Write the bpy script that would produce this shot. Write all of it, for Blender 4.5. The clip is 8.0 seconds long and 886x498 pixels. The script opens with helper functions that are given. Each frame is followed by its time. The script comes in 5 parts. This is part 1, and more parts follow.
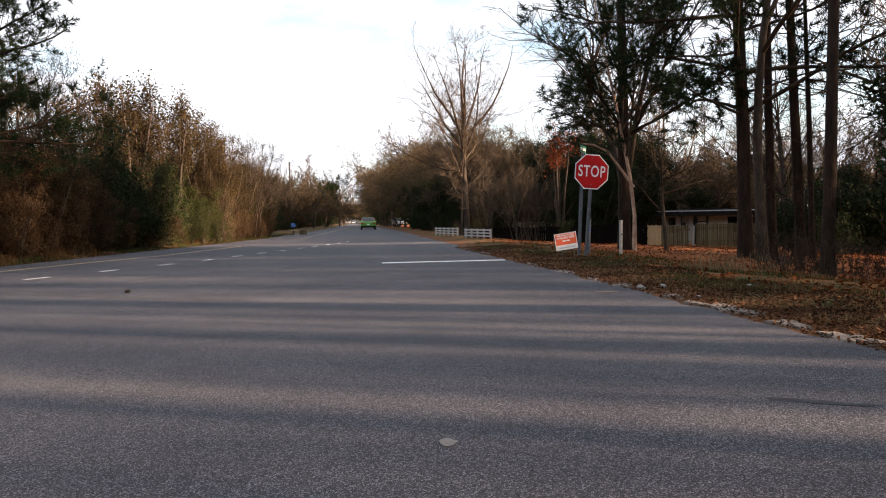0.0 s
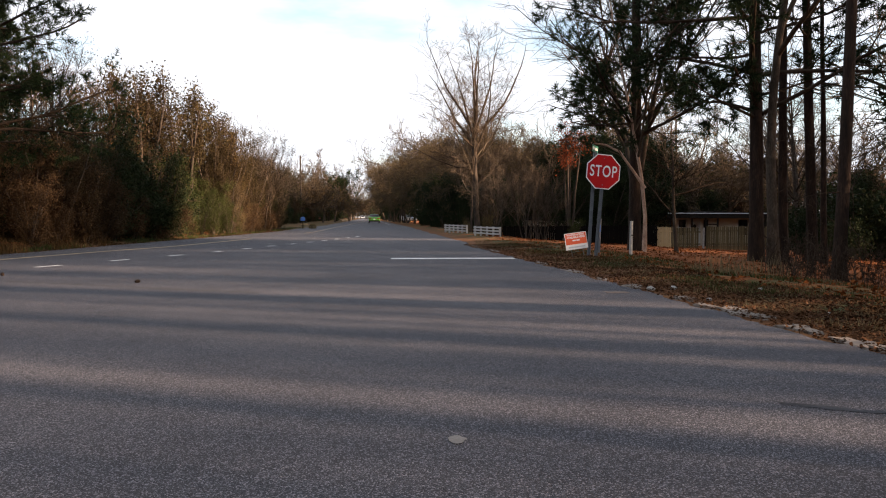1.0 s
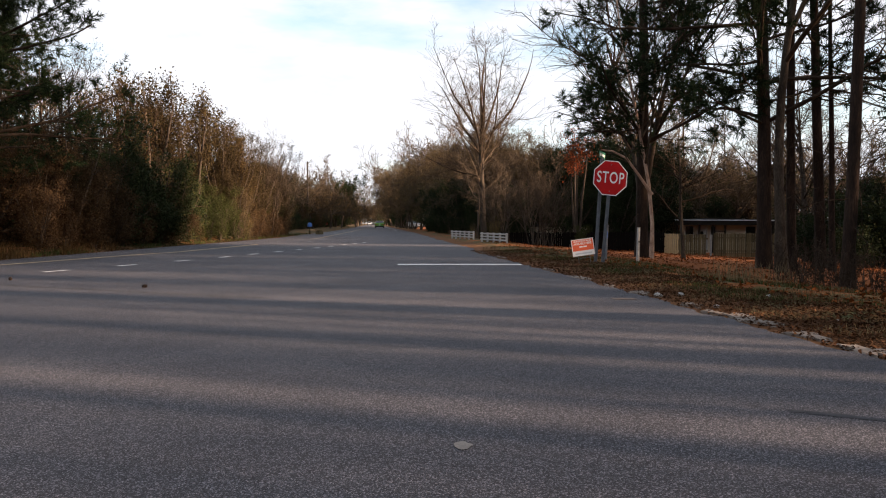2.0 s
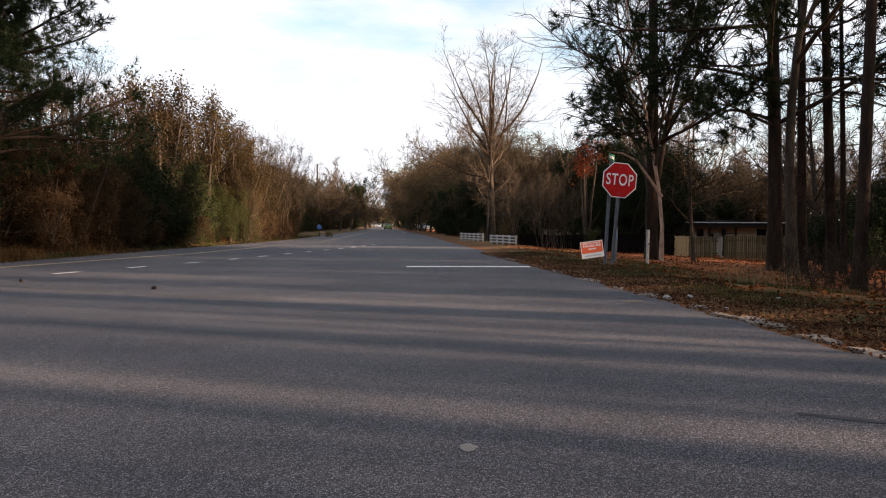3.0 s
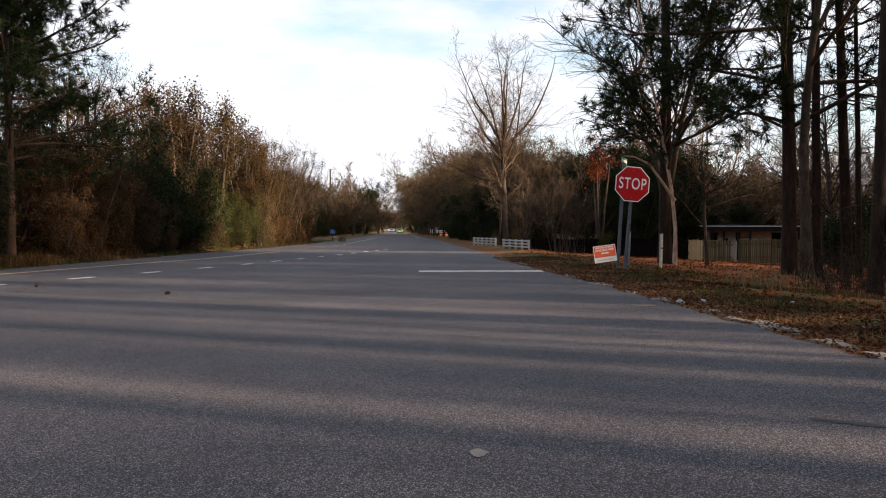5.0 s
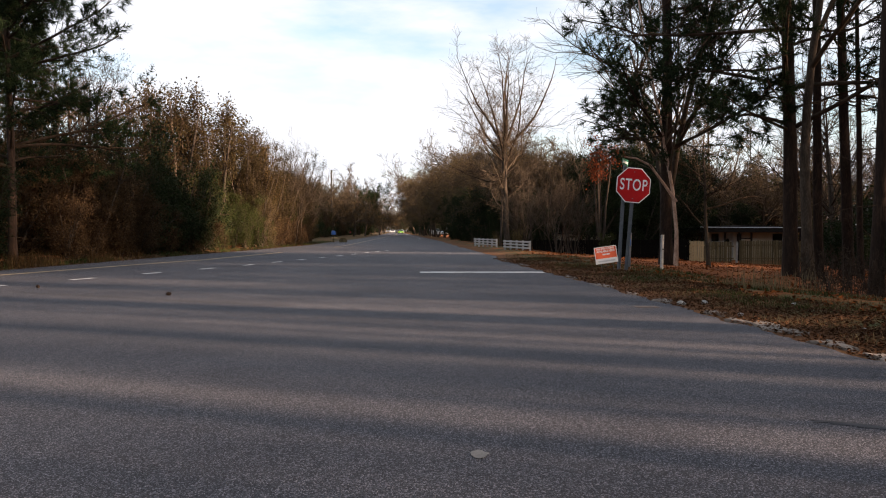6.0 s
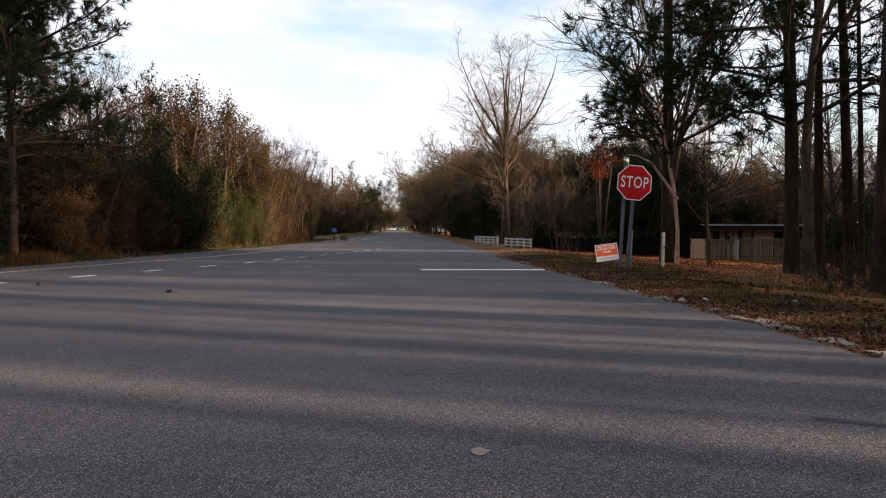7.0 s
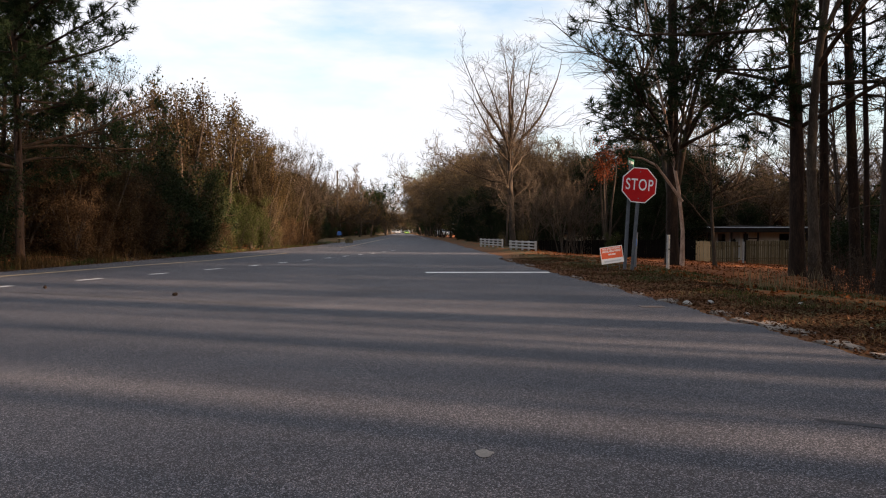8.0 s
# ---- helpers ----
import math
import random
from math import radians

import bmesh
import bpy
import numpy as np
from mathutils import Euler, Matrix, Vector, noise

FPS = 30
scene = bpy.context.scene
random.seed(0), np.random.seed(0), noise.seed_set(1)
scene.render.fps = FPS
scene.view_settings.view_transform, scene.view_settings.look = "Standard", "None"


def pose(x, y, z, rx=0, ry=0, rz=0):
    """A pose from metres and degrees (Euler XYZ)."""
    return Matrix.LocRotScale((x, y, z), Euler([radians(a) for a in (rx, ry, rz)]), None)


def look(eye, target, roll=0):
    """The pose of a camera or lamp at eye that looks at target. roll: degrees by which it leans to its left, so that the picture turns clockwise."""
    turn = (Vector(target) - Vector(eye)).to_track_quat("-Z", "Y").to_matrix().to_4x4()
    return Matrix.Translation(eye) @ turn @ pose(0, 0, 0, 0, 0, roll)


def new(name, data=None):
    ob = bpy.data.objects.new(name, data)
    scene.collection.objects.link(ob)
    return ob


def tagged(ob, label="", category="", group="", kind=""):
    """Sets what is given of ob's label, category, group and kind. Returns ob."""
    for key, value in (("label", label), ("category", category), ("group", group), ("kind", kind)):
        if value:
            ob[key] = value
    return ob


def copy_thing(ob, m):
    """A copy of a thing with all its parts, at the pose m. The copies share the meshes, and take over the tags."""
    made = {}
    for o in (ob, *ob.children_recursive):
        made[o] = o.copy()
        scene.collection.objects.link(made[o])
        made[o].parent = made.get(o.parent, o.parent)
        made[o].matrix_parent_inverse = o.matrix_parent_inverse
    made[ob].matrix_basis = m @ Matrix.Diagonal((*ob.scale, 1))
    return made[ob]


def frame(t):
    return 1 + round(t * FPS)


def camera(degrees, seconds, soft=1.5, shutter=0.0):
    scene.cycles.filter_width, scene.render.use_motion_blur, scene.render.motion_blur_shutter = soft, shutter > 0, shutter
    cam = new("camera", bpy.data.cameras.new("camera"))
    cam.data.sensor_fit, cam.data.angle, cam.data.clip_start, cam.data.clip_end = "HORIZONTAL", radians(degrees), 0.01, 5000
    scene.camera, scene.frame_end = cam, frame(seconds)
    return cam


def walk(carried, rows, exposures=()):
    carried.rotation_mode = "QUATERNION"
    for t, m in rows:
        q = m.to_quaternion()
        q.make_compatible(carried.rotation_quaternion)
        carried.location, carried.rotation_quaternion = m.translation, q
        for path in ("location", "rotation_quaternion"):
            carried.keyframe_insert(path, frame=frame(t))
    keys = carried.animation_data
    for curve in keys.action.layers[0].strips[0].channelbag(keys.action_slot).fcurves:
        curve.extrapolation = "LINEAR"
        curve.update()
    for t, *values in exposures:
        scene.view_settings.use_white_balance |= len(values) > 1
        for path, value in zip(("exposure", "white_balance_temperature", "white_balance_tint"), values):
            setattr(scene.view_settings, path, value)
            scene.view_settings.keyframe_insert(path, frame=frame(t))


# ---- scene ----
cam = camera(57.0, 8.0, 1.1)
# seconds, place of the lens, yaw, pitch, roll: hand held, nearly still
PATH = [
    (0.0, -0.020, -0.027, 0.883, -6.044, -1.990, 1.196),
    (0.5, -0.032, -0.012, 0.880, -5.731, -2.001, 0.523),
    (1.0, -0.036, -0.006, 0.879, -5.393, -2.198, -0.045),
    (1.5, -0.037, -0.002, 0.877, -5.153, -1.959, -0.109),
    (3.0, -0.018, 0.009, 0.870, -4.249, -1.601, -0.209),
    (3.5, -0.011, 0.012, 0.871, -3.893, -1.477, 0.060),
    (4.0, -0.001, 0.016, 0.872, -3.857, -1.454, 0.126),
    (4.5, -0.006, 0.011, 0.872, -3.473, -1.370, -0.002),
    (6.0, -0.005, 0.004, 0.874, -3.271, -1.220, -0.083),
    (6.5, -0.006, 0.003, 0.874, -3.214, -1.303, -0.126),
    (7.0, -0.002, 0.017, 0.869, -3.208, -1.380, -0.088),
    (7.5, -0.001, 0.008, 0.869, -2.813, -1.206, -0.071),
    (8.0, -0.000, -0.000, 0.870, -2.860, -1.190, -0.000),
]
walk(cam, [(t, pose(x, y, z, 90 + p, r, w)) for t, x, y, z, w, p, r in PATH], [(0.0, 2.40), (0.8, 2.29), (1.5, 2.15), (3.0, 2.11), (4.5, 2.11), (8.0, 2.00)])

# ---- light ----
SUN_TO = Vector((0.92, -0.40, 0.0)).normalized()
SUN_UP = radians(14.5)


def build_light():
    world = bpy.data.worlds.new("winter_sky")
    scene.world = world
    world.use_nodes = True
    nt = world.node_tree
    nt.nodes.clear()
    out = nt.nodes.new("ShaderNodeOutputWorld")
    bg = nt.nodes.new("ShaderNodeBackground")
    bg.inputs["Strength"].default_value = 0.1
    sky = nt.nodes.new("ShaderNodeTexSky")
    sky.sky_type = "NISHITA"
    sky.sun_disc = False
    sky.sun_elevation = SUN_UP
    sky.sun_rotation = math.atan2(SUN_TO.x, SUN_TO.y)
    sky.air_density, sky.dust_density = 1.0, 1.5
    gain = nt.nodes.new("ShaderNodeVectorMath")
    gain.operation = "SCALE"
    gain.inputs["Scale"].default_value = 0.74
    nt.links.new(sky.outputs[0], gain.inputs[0])
    # thin high cloud, stretched level with the horizon
    co = nt.nodes.new("ShaderNodeTexCoord")
    mp = nt.nodes.new("ShaderNodeMapping")
    mp.inputs["Scale"].default_value = (1.6, 1.6, 6.0)
    mp.inputs["Location"].default_value = (0.35, 0.1, 0.2)
    nz = nt.nodes.new("ShaderNodeTexNoise")
    nz.inputs["Scale"].default_value = 2.6
    nz.inputs["Detail"].default_value = 7.0
    nz.inputs["Roughness"].default_value = 0.55
    ramp = nt.nodes.new("ShaderNodeValToRGB")
    ramp.color_ramp.elements[0].position = 0.37
    ramp.color_ramp.elements[0].color = (0.25, 0.25, 0.25, 1)
    ramp.color_ramp.elements[1].position = 0.56
    mix = nt.nodes.new("ShaderNodeMix")
    mix.data_type = "RGBA"
    mix.inputs[7].default_value = (2.5, 2.56, 2.74, 1)
    nt.links.new(co.outputs["Generated"], mp.inputs[0])
    nt.links.new(mp.outputs[0], nz.inputs["Vector"])
    nt.links.new(nz.outputs["Fac"], ramp.inputs[0])
    nt.links.new(ramp.outputs[0], mix.inputs[0])
    nt.links.new(gain.outputs[0], mix.inputs[6])
    nt.links.new(mix.outputs[2], bg.inputs["Color"])
    nt.links.new(bg.outputs[0], out.inputs[0])
    lamp = bpy.data.lights.new("sun", "SUN")
    lamp.energy, lamp.angle, lamp.color = 5.0, radians(2.2), (1.0, 0.69, 0.48)
    sun = new("sun", lamp)
    way = Vector((SUN_TO.x * math.cos(SUN_UP), SUN_TO.y * math.cos(SUN_UP), math.sin(SUN_UP)))
    sun.matrix_world = look(way * 60, (0, 0, 0))


build_light()

# ---- materials ----


def mat(name, stops, scale=4.0, rough=0.8, bump=0.3, fine=60.0, metal=0.0, spec=0.5, through_light=0.0, vary=0.0, coord="Object", stretch=(1, 1, 1), dist=0.01):
    """Colours spread by two scales of noise, with relief; vary: brightness from piece to piece."""
    m = bpy.data.materials.new(name)
    m.use_nodes = True
    nt = m.node_tree
    b = nt.nodes["Principled BSDF"]
    co = nt.nodes.new("ShaderNodeTexCoord")
    mp = nt.nodes.new("ShaderNodeMapping")
    mp.inputs["Scale"].default_value = stretch
    nt.links.new(co.outputs[coord], mp.inputs[0])
    n1 = nt.nodes.new("ShaderNodeTexNoise")
    n1.inputs["Scale"].default_value = scale
    n1.inputs["Detail"].default_value = 5
    n2 = nt.nodes.new("ShaderNodeTexNoise")
    n2.inputs["Scale"].default_value = fine
    n2.inputs["Detail"].default_value = 3
    for n in (n1, n2):
        nt.links.new(mp.outputs[0], n.inputs["Vector"])
    add = nt.nodes.new("ShaderNodeMix")
    add.inputs[0].default_value = 0.4
    nt.links.new(n1.outputs["Fac"], add.inputs[2])
    nt.links.new(n2.outputs["Fac"], add.inputs[3])
    value = add.outputs[0]
    if vary:
        geo = nt.nodes.new("ShaderNodeNewGeometry")
        inf = nt.nodes.new("ShaderNodeObjectInfo")
        two = nt.nodes.new("ShaderNodeMath")
        two.operation = "ADD"
        nt.links.new(geo.outputs["Random Per Island"], two.inputs[0])
        nt.links.new(inf.outputs["Random"], two.inputs[1])
        mul = nt.nodes.new("ShaderNodeMath")
        mul.operation = "MULTIPLY_ADD"
        mul.inputs[1].default_value = vary
        mul.inputs[2].default_value = -vary
        nt.links.new(two.outputs[0], mul.inputs[0])
        plus = nt.nodes.new("ShaderNodeMath")
        plus.operation = "ADD"
        nt.links.new(mul.outputs[0], plus.inputs[0])
        nt.links.new(value, plus.inputs[1])
        value = plus.outputs[0]
    ramp = nt.nodes.new("ShaderNodeValToRGB")
    els = ramp.color_ramp.elements
    while len(els) < len(stops):
        els.new(0.5)
    for i, c in enumerate(stops):
        els[i].position = 0.32 + 0.36 * i / max(1, len(stops) - 1)
        els[i].color = (*c, 1)
    nt.links.new(value, ramp.inputs[0])
    nt.links.new(ramp.outputs[0], b.inputs["Base Color"])
    b.inputs["Roughness"].default_value = rough
    b.inputs["Metallic"].default_value = metal
    b.inputs["Specular IOR Level"].default_value = spec
    if bump:
        bp = nt.nodes.new("ShaderNodeBump")
        bp.inputs["Strength"].default_value = bump
        bp.inputs["Distance"].default_value = dist
        nt.links.new(add.outputs[0], bp.inputs["Height"])
        nt.links.new(bp.outputs[0], b.inputs["Normal"])
    if through_light:
        tr = nt.nodes.new("ShaderNodeBsdfTranslucent")
        nt.links.new(ramp.outputs[0], tr.inputs["Color"])
        ms = nt.nodes.new("ShaderNodeMixShader")
        ms.inputs[0].default_value = through_light
        nt.links.new(b.outputs[0], ms.inputs[1])
        nt.links.new(tr.outputs[0], ms.inputs[2])
        nt.links.new(ms.outputs[0], nt.nodes["Material Output"].inputs["Surface"])
    return m


def asphalt_material():
    m = mat("worn_asphalt", [(0.026, 0.0272, 0.0355), (0.042, 0.043, 0.0535), (0.058, 0.0585, 0.069)], 0.7, 0.86, 0.5, 90.0, spec=0.35, dist=0.006)
    nt = m.node_tree
    b = nt.nodes["Principled BSDF"]
    old = b.inputs["Base Color"].links[0].from_socket
    co = [n for n in nt.nodes if n.type == "TEX_COORD"][0]
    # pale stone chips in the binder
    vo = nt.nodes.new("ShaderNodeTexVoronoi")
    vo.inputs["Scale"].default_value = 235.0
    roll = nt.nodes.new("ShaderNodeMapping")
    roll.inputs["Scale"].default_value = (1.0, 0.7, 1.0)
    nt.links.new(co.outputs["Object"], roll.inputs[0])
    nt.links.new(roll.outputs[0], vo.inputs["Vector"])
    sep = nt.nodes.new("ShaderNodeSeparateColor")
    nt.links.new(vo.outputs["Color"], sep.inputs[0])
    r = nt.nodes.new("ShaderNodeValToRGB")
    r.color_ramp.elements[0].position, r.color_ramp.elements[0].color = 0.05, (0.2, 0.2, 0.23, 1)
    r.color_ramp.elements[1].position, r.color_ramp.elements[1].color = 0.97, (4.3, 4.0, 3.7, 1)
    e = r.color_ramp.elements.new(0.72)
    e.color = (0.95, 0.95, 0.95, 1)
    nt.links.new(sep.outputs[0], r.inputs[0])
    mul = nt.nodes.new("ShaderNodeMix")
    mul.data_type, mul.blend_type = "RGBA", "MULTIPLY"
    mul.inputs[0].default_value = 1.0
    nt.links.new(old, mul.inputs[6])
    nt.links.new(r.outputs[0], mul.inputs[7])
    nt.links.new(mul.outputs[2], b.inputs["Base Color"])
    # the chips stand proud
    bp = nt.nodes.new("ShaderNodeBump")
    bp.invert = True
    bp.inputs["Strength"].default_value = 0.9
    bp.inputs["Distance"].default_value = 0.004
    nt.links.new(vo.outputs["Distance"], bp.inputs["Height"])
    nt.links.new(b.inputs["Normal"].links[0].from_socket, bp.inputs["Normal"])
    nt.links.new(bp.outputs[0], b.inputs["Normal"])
    return m


def ground_material():
    """Pine straw, leaf litter and thin winter grass; the grass keeps to the verge of the road."""
    m = mat("pine_straw_ground", [(0.06, 0.021, 0.008), (0.19, 0.063, 0.019), (0.34, 0.122, 0.037)], 0.8, 0.95, 0.8, 22.0, spec=0.1, dist=0.03)
    nt = m.node_tree
    b = nt.nodes["Principled BSDF"]
    straw = b.inputs["Base Color"].links[0].from_socket
    # dark leaf mould along the road
    ea = nt.nodes.new("ShaderNodeAttribute")
    ea.attribute_name = "soil"
    mould = nt.nodes.new("ShaderNodeMix")
    mould.data_type = "RGBA"
    tone = nt.nodes.new("ShaderNodeMix")
    tone.data_type, tone.blend_type = "RGBA", "MULTIPLY"
    tone.inputs[0].default_value = 1.0
    tone.inputs[7].default_value = (0.52, 0.70, 0.95, 1)
    nt.links.new(straw, tone.inputs[6])
    nt.links.new(ea.outputs["Fac"], mould.inputs[0])
    nt.links.new(straw, mould.inputs[6])
    nt.links.new(tone.outputs[2], mould.inputs[7])
    straw = mould.outputs[2]
    co = [n for n in nt.nodes if n.type == "TEX_COORD"][0]
    att = nt.nodes.new("ShaderNodeAttribute")
    att.attribute_name = "verge"
    nz = nt.nodes.new("ShaderNodeTexNoise")
    nz.inputs["Scale"].default_value = 1.3
    nz.inputs["Detail"].default_value = 6
    nt.links.new(co.outputs["Object"], nz.inputs["Vector"])
    mul = nt.nodes.new("ShaderNodeMath")
    mul.operation = "MULTIPLY"
    nt.links.new(att.outputs["Fac"], mul.inputs[0])
    r = nt.nodes.new("ShaderNodeValToRGB")
    r.color_ramp.elements[0].position, r.color_ramp.elements[1].position = 0.40, 0.58
    nt.links.new(nz.outputs["Fac"], r.inputs[0])
    nt.links.new(r.outputs[0], mul.inputs[1])
    n2 = nt.nodes.new("ShaderNodeTexNoise")
    n2.inputs["Scale"].default_value = 30
    nt.links.new(co.outputs["Object"], n2.inputs["Vector"])
    g = nt.nodes.new("ShaderNodeValToRGB")
    g.color_ramp.elements[0].position, g.color_ramp.elements[0].color = 0.35, (0.018, 0.026, 0.009, 1)
    g.color_ramp.elements[1].position, g.color_ramp.elements[1].color = 0.65, (0.075, 0.078, 0.034, 1)
    nt.links.new(n2.outputs["Fac"], g.inputs[0])
    mix = nt.nodes.new("ShaderNodeMix")
    mix.data_type = "RGBA"
    nt.links.new(mul.outputs[0], mix.inputs[0])
    nt.links.new(straw, mix.inputs[6])
    nt.links.new(g.outputs[0], mix.inputs[7])
    nt.links.new(mix.outputs[2], b.inputs["Base Color"])
    return m


ASPHALT = asphalt_material()
GROUND = ground_material()
PAINT_WHITE = mat("worn_white_road_paint", [(0.25, 0.25, 0.25), (0.62, 0.62, 0.61), (0.75, 0.75, 0.74)], 3, 0.7, 0.2, 50)
PAINT_FADED = mat("faded_white_road_paint", [(0.16, 0.16, 0.16), (0.45, 0.45, 0.45), (0.62, 0.62, 0.61)], 5, 0.7, 0.2, 50)
PAINT_YELLOW = mat("worn_yellow_road_paint", [(0.1024, 0.0832, 0.0576), (0.32, 0.2304, 0.1088), (0.3712, 0.2816, 0.1408)], 3, 0.7, 0.2, 50)
SURVEY = mat("faded_orange_paint", [(0.05, 0.047, 0.05), (0.075, 0.056, 0.05), (0.13, 0.08, 0.055)], 12, 0.8, 0.2, 60)
SAND = mat("bare_sandy_edge", [(0.08, 0.063, 0.050), (0.14, 0.114, 0.095), (0.18, 0.15, 0.127)], 5, 0.95, 0.6, 60)
STONE = mat("pale_stone", [(0.1837, 0.1785, 0.168), (0.315, 0.3045, 0.2888)], 12, 0.9, 0.6, 80)
PATCH = mat("pale_road_patch", [(0.075, 0.073, 0.072), (0.16, 0.155, 0.15)], 14, 0.9, 0.4, 90)
PINE_BARK = mat("pine_bark", [(0.007, 0.0046, 0.0036), (0.021, 0.0128, 0.0088), (0.048, 0.029, 0.0195)], 7, 0.95, 1.0, 40, spec=0.2, stretch=(1, 1, 0.22), dist=0.03)
GREY_BARK = mat("grey_bark", [(0.0144, 0.0115, 0.0095), (0.042, 0.032, 0.024), (0.092, 0.071, 0.052)], 8, 0.95, 0.8, 45, spec=0.2, stretch=(1, 1, 0.3), dist=0.02)
PALE_BARK = mat("pale_mottled_bark", [(0.182, 0.1046, 0.07371), (0.364, 0.2407, 0.1769), (0.546, 0.3977, 0.3047)], 6, 0.9, 0.6, 35, spec=0.2, stretch=(1, 1, 0.5), dist=0.02)
TWIG = mat("twig_bark", [(0.03, 0.0225, 0.016), (0.066, 0.050, 0.036), (0.115, 0.089, 0.064)], 3, 0.95, 0.0, 20, spec=0.03, vary=0.12)
TWIG_GREY = mat("grey_twig_bark", [(0.01895, 0.0158, 0.01299), (0.03791, 0.03194, 0.02562), (0.05967, 0.04984, 0.03931)], 3, 0.95, 0.0, 20, spec=0.03, vary=0.12)
TWIG_DARK = mat("dark_twig_bark", [(0.017, 0.0118, 0.0082), (0.034, 0.0245, 0.0175), (0.060, 0.0435, 0.0310)], 3, 0.95, 0.0, 20, spec=0.03, vary=0.12)
NEEDLE = mat("pine_needles", [(0.0063, 0.01155, 0.00525), (0.01575, 0.02625, 0.01155), (0.0315, 0.04462, 0.01838)], 1.2, 0.7, 0.0, 9, spec=0.03, through_light=0.2, vary=0.14)
LEAF_DARK = mat("dark_evergreen_leaf", [(0.006, 0.009, 0.0042), (0.0145, 0.021, 0.0088), (0.029, 0.036, 0.0155)], 1.0, 0.55, 0.0, 9, spec=0.03, through_light=0.2, vary=0.14)
LEAF_OLIVE = mat("olive_leaf", [(0.016, 0.021, 0.006), (0.037, 0.046, 0.014), (0.066, 0.073, 0.024)], 1.0, 0.7, 0.0, 9, spec=0.03, through_light=0.3, vary=0.14)
LEAF_BROWN = mat("dry_brown_leaf", [(0.020, 0.0125, 0.0073), (0.058, 0.036, 0.0190), (0.108, 0.070, 0.037)], 1.0, 0.8, 0.0, 9, spec=0.03, through_light=0.3, vary=0.14)
LEAF_RUST = mat("fallen_rust_leaf", [(0.06, 0.019, 0.006), (0.16, 0.05, 0.014), (0.26, 0.088, 0.026)], 1.0, 0.8, 0.0, 9, spec=0.03, vary=0.14)
LEAF_RED = mat("rust_red_leaf", [(0.06, 0.015, 0.007), (0.125, 0.03, 0.0125), (0.17, 0.05, 0.02)], 1.0, 0.8, 0.0, 9, spec=0.03, through_light=0.3, vary=0.14)
LEAF_TAN = mat("dry_tan_leaf", [(0.05, 0.033, 0.015), (0.10, 0.073, 0.034), (0.15, 0.114, 0.056)], 1.0, 0.8, 0.0, 9, spec=0.03, through_light=0.3, vary=0.14)
GRASS_DRY = mat("dry_grass", [(0.07862, 0.05616, 0.02808), (0.1461, 0.1123, 0.06178), (0.2022, 0.1628, 0.09549)], 2, 0.9, 0.0, 9, spec=0.03, through_light=0.3, vary=0.2)
GRASS_RUST = mat("rust_brown_grass", [(0.028, 0.016, 0.007), (0.07, 0.042, 0.018), (0.12, 0.078, 0.034)], 2, 0.9, 0.0, 9, spec=0.03, through_light=0.3, vary=0.2)
GRASS_GREEN = mat("winter_grass", [(0.01613, 0.02688, 0.007525), (0.03226, 0.04838, 0.01344), (0.07525, 0.07525, 0.03226)], 2, 0.8, 0.0, 9, spec=0.03, through_light=0.3, vary=0.2)
SIGN_RED = mat("red_sign_sheeting", [(0.357, 0.0085, 0.0102), (0.425, 0.0119, 0.0136)], 3, 0.45, 0.03, 60, spec=0.12)
SIGN_WHITE = mat("white_sign_sheeting", [(0.66, 0.66, 0.66), (0.78, 0.78, 0.78)], 3, 0.4, 0.03, 60)
SIGN_ORANGE = mat("orange_sign_print", [(0.60, 0.085, 0.025), (0.70, 0.11, 0.035)], 3, 0.5, 0.03, 60)
SIGN_GREEN = mat("green_sign_sheeting", [(0.012, 0.12, 0.07), (0.02, 0.17, 0.10)], 3, 0.4, 0.03, 60)
GALVANISED = mat("galvanised_steel", [(0.098, 0.105, 0.119), (0.182, 0.196, 0.217)], 8, 0.55, 0.1, 60, metal=0.5)
WHITE_PAINT = mat("white_painted_wood", [(0.3262, 0.315, 0.2981), (0.4387, 0.4331, 0.4219)], 4, 0.7, 0.2, 40)
POST_WHITE = mat("grimy_white_post_paint", [(0.20, 0.19, 0.18), (0.40, 0.39, 0.37)], 9, 0.8, 0.3, 40)
FENCE_WOOD = mat("weathered_fence_wood", [(0.045, 0.034, 0.018), (0.105, 0.081, 0.043), (0.20, 0.155, 0.086)], 3, 0.9, 0.5, 40, spec=0.1, stretch=(4, 4, 0.4), vary=0.2)
FENCE_DARK = mat("near_black_fence_wood", [(0.003, 0.0024, 0.00195), (0.00675, 0.0054, 0.0045)], 3, 0.95, 0.5, 40, spec=0.05, stretch=(4, 4, 0.4), vary=0.10)
FENCE_NEW = mat("new_yellow_fence_wood", [(0.3808, 0.2576, 0.1232), (0.5376, 0.392, 0.2128)], 3, 0.85, 0.3, 40, stretch=(4, 4, 0.4), vary=0.10)
WALL_TAN = mat("tan_painted_siding", [(0.40, 0.345, 0.265), (0.48, 0.42, 0.33)], 2, 0.8, 0.2, 30)
ROOF_PALE = mat("pale_metal_roof_edge", [(0.4208, 0.4437, 0.4743), (0.5355, 0.5585, 0.589)], 2, 0.5, 0.1, 30)
DARK_TRIM = mat("dark_brown_trim", [(0.008, 0.0065, 0.0055), (0.018, 0.0145, 0.0125)], 4, 0.8, 0.2, 40, spec=0.1)
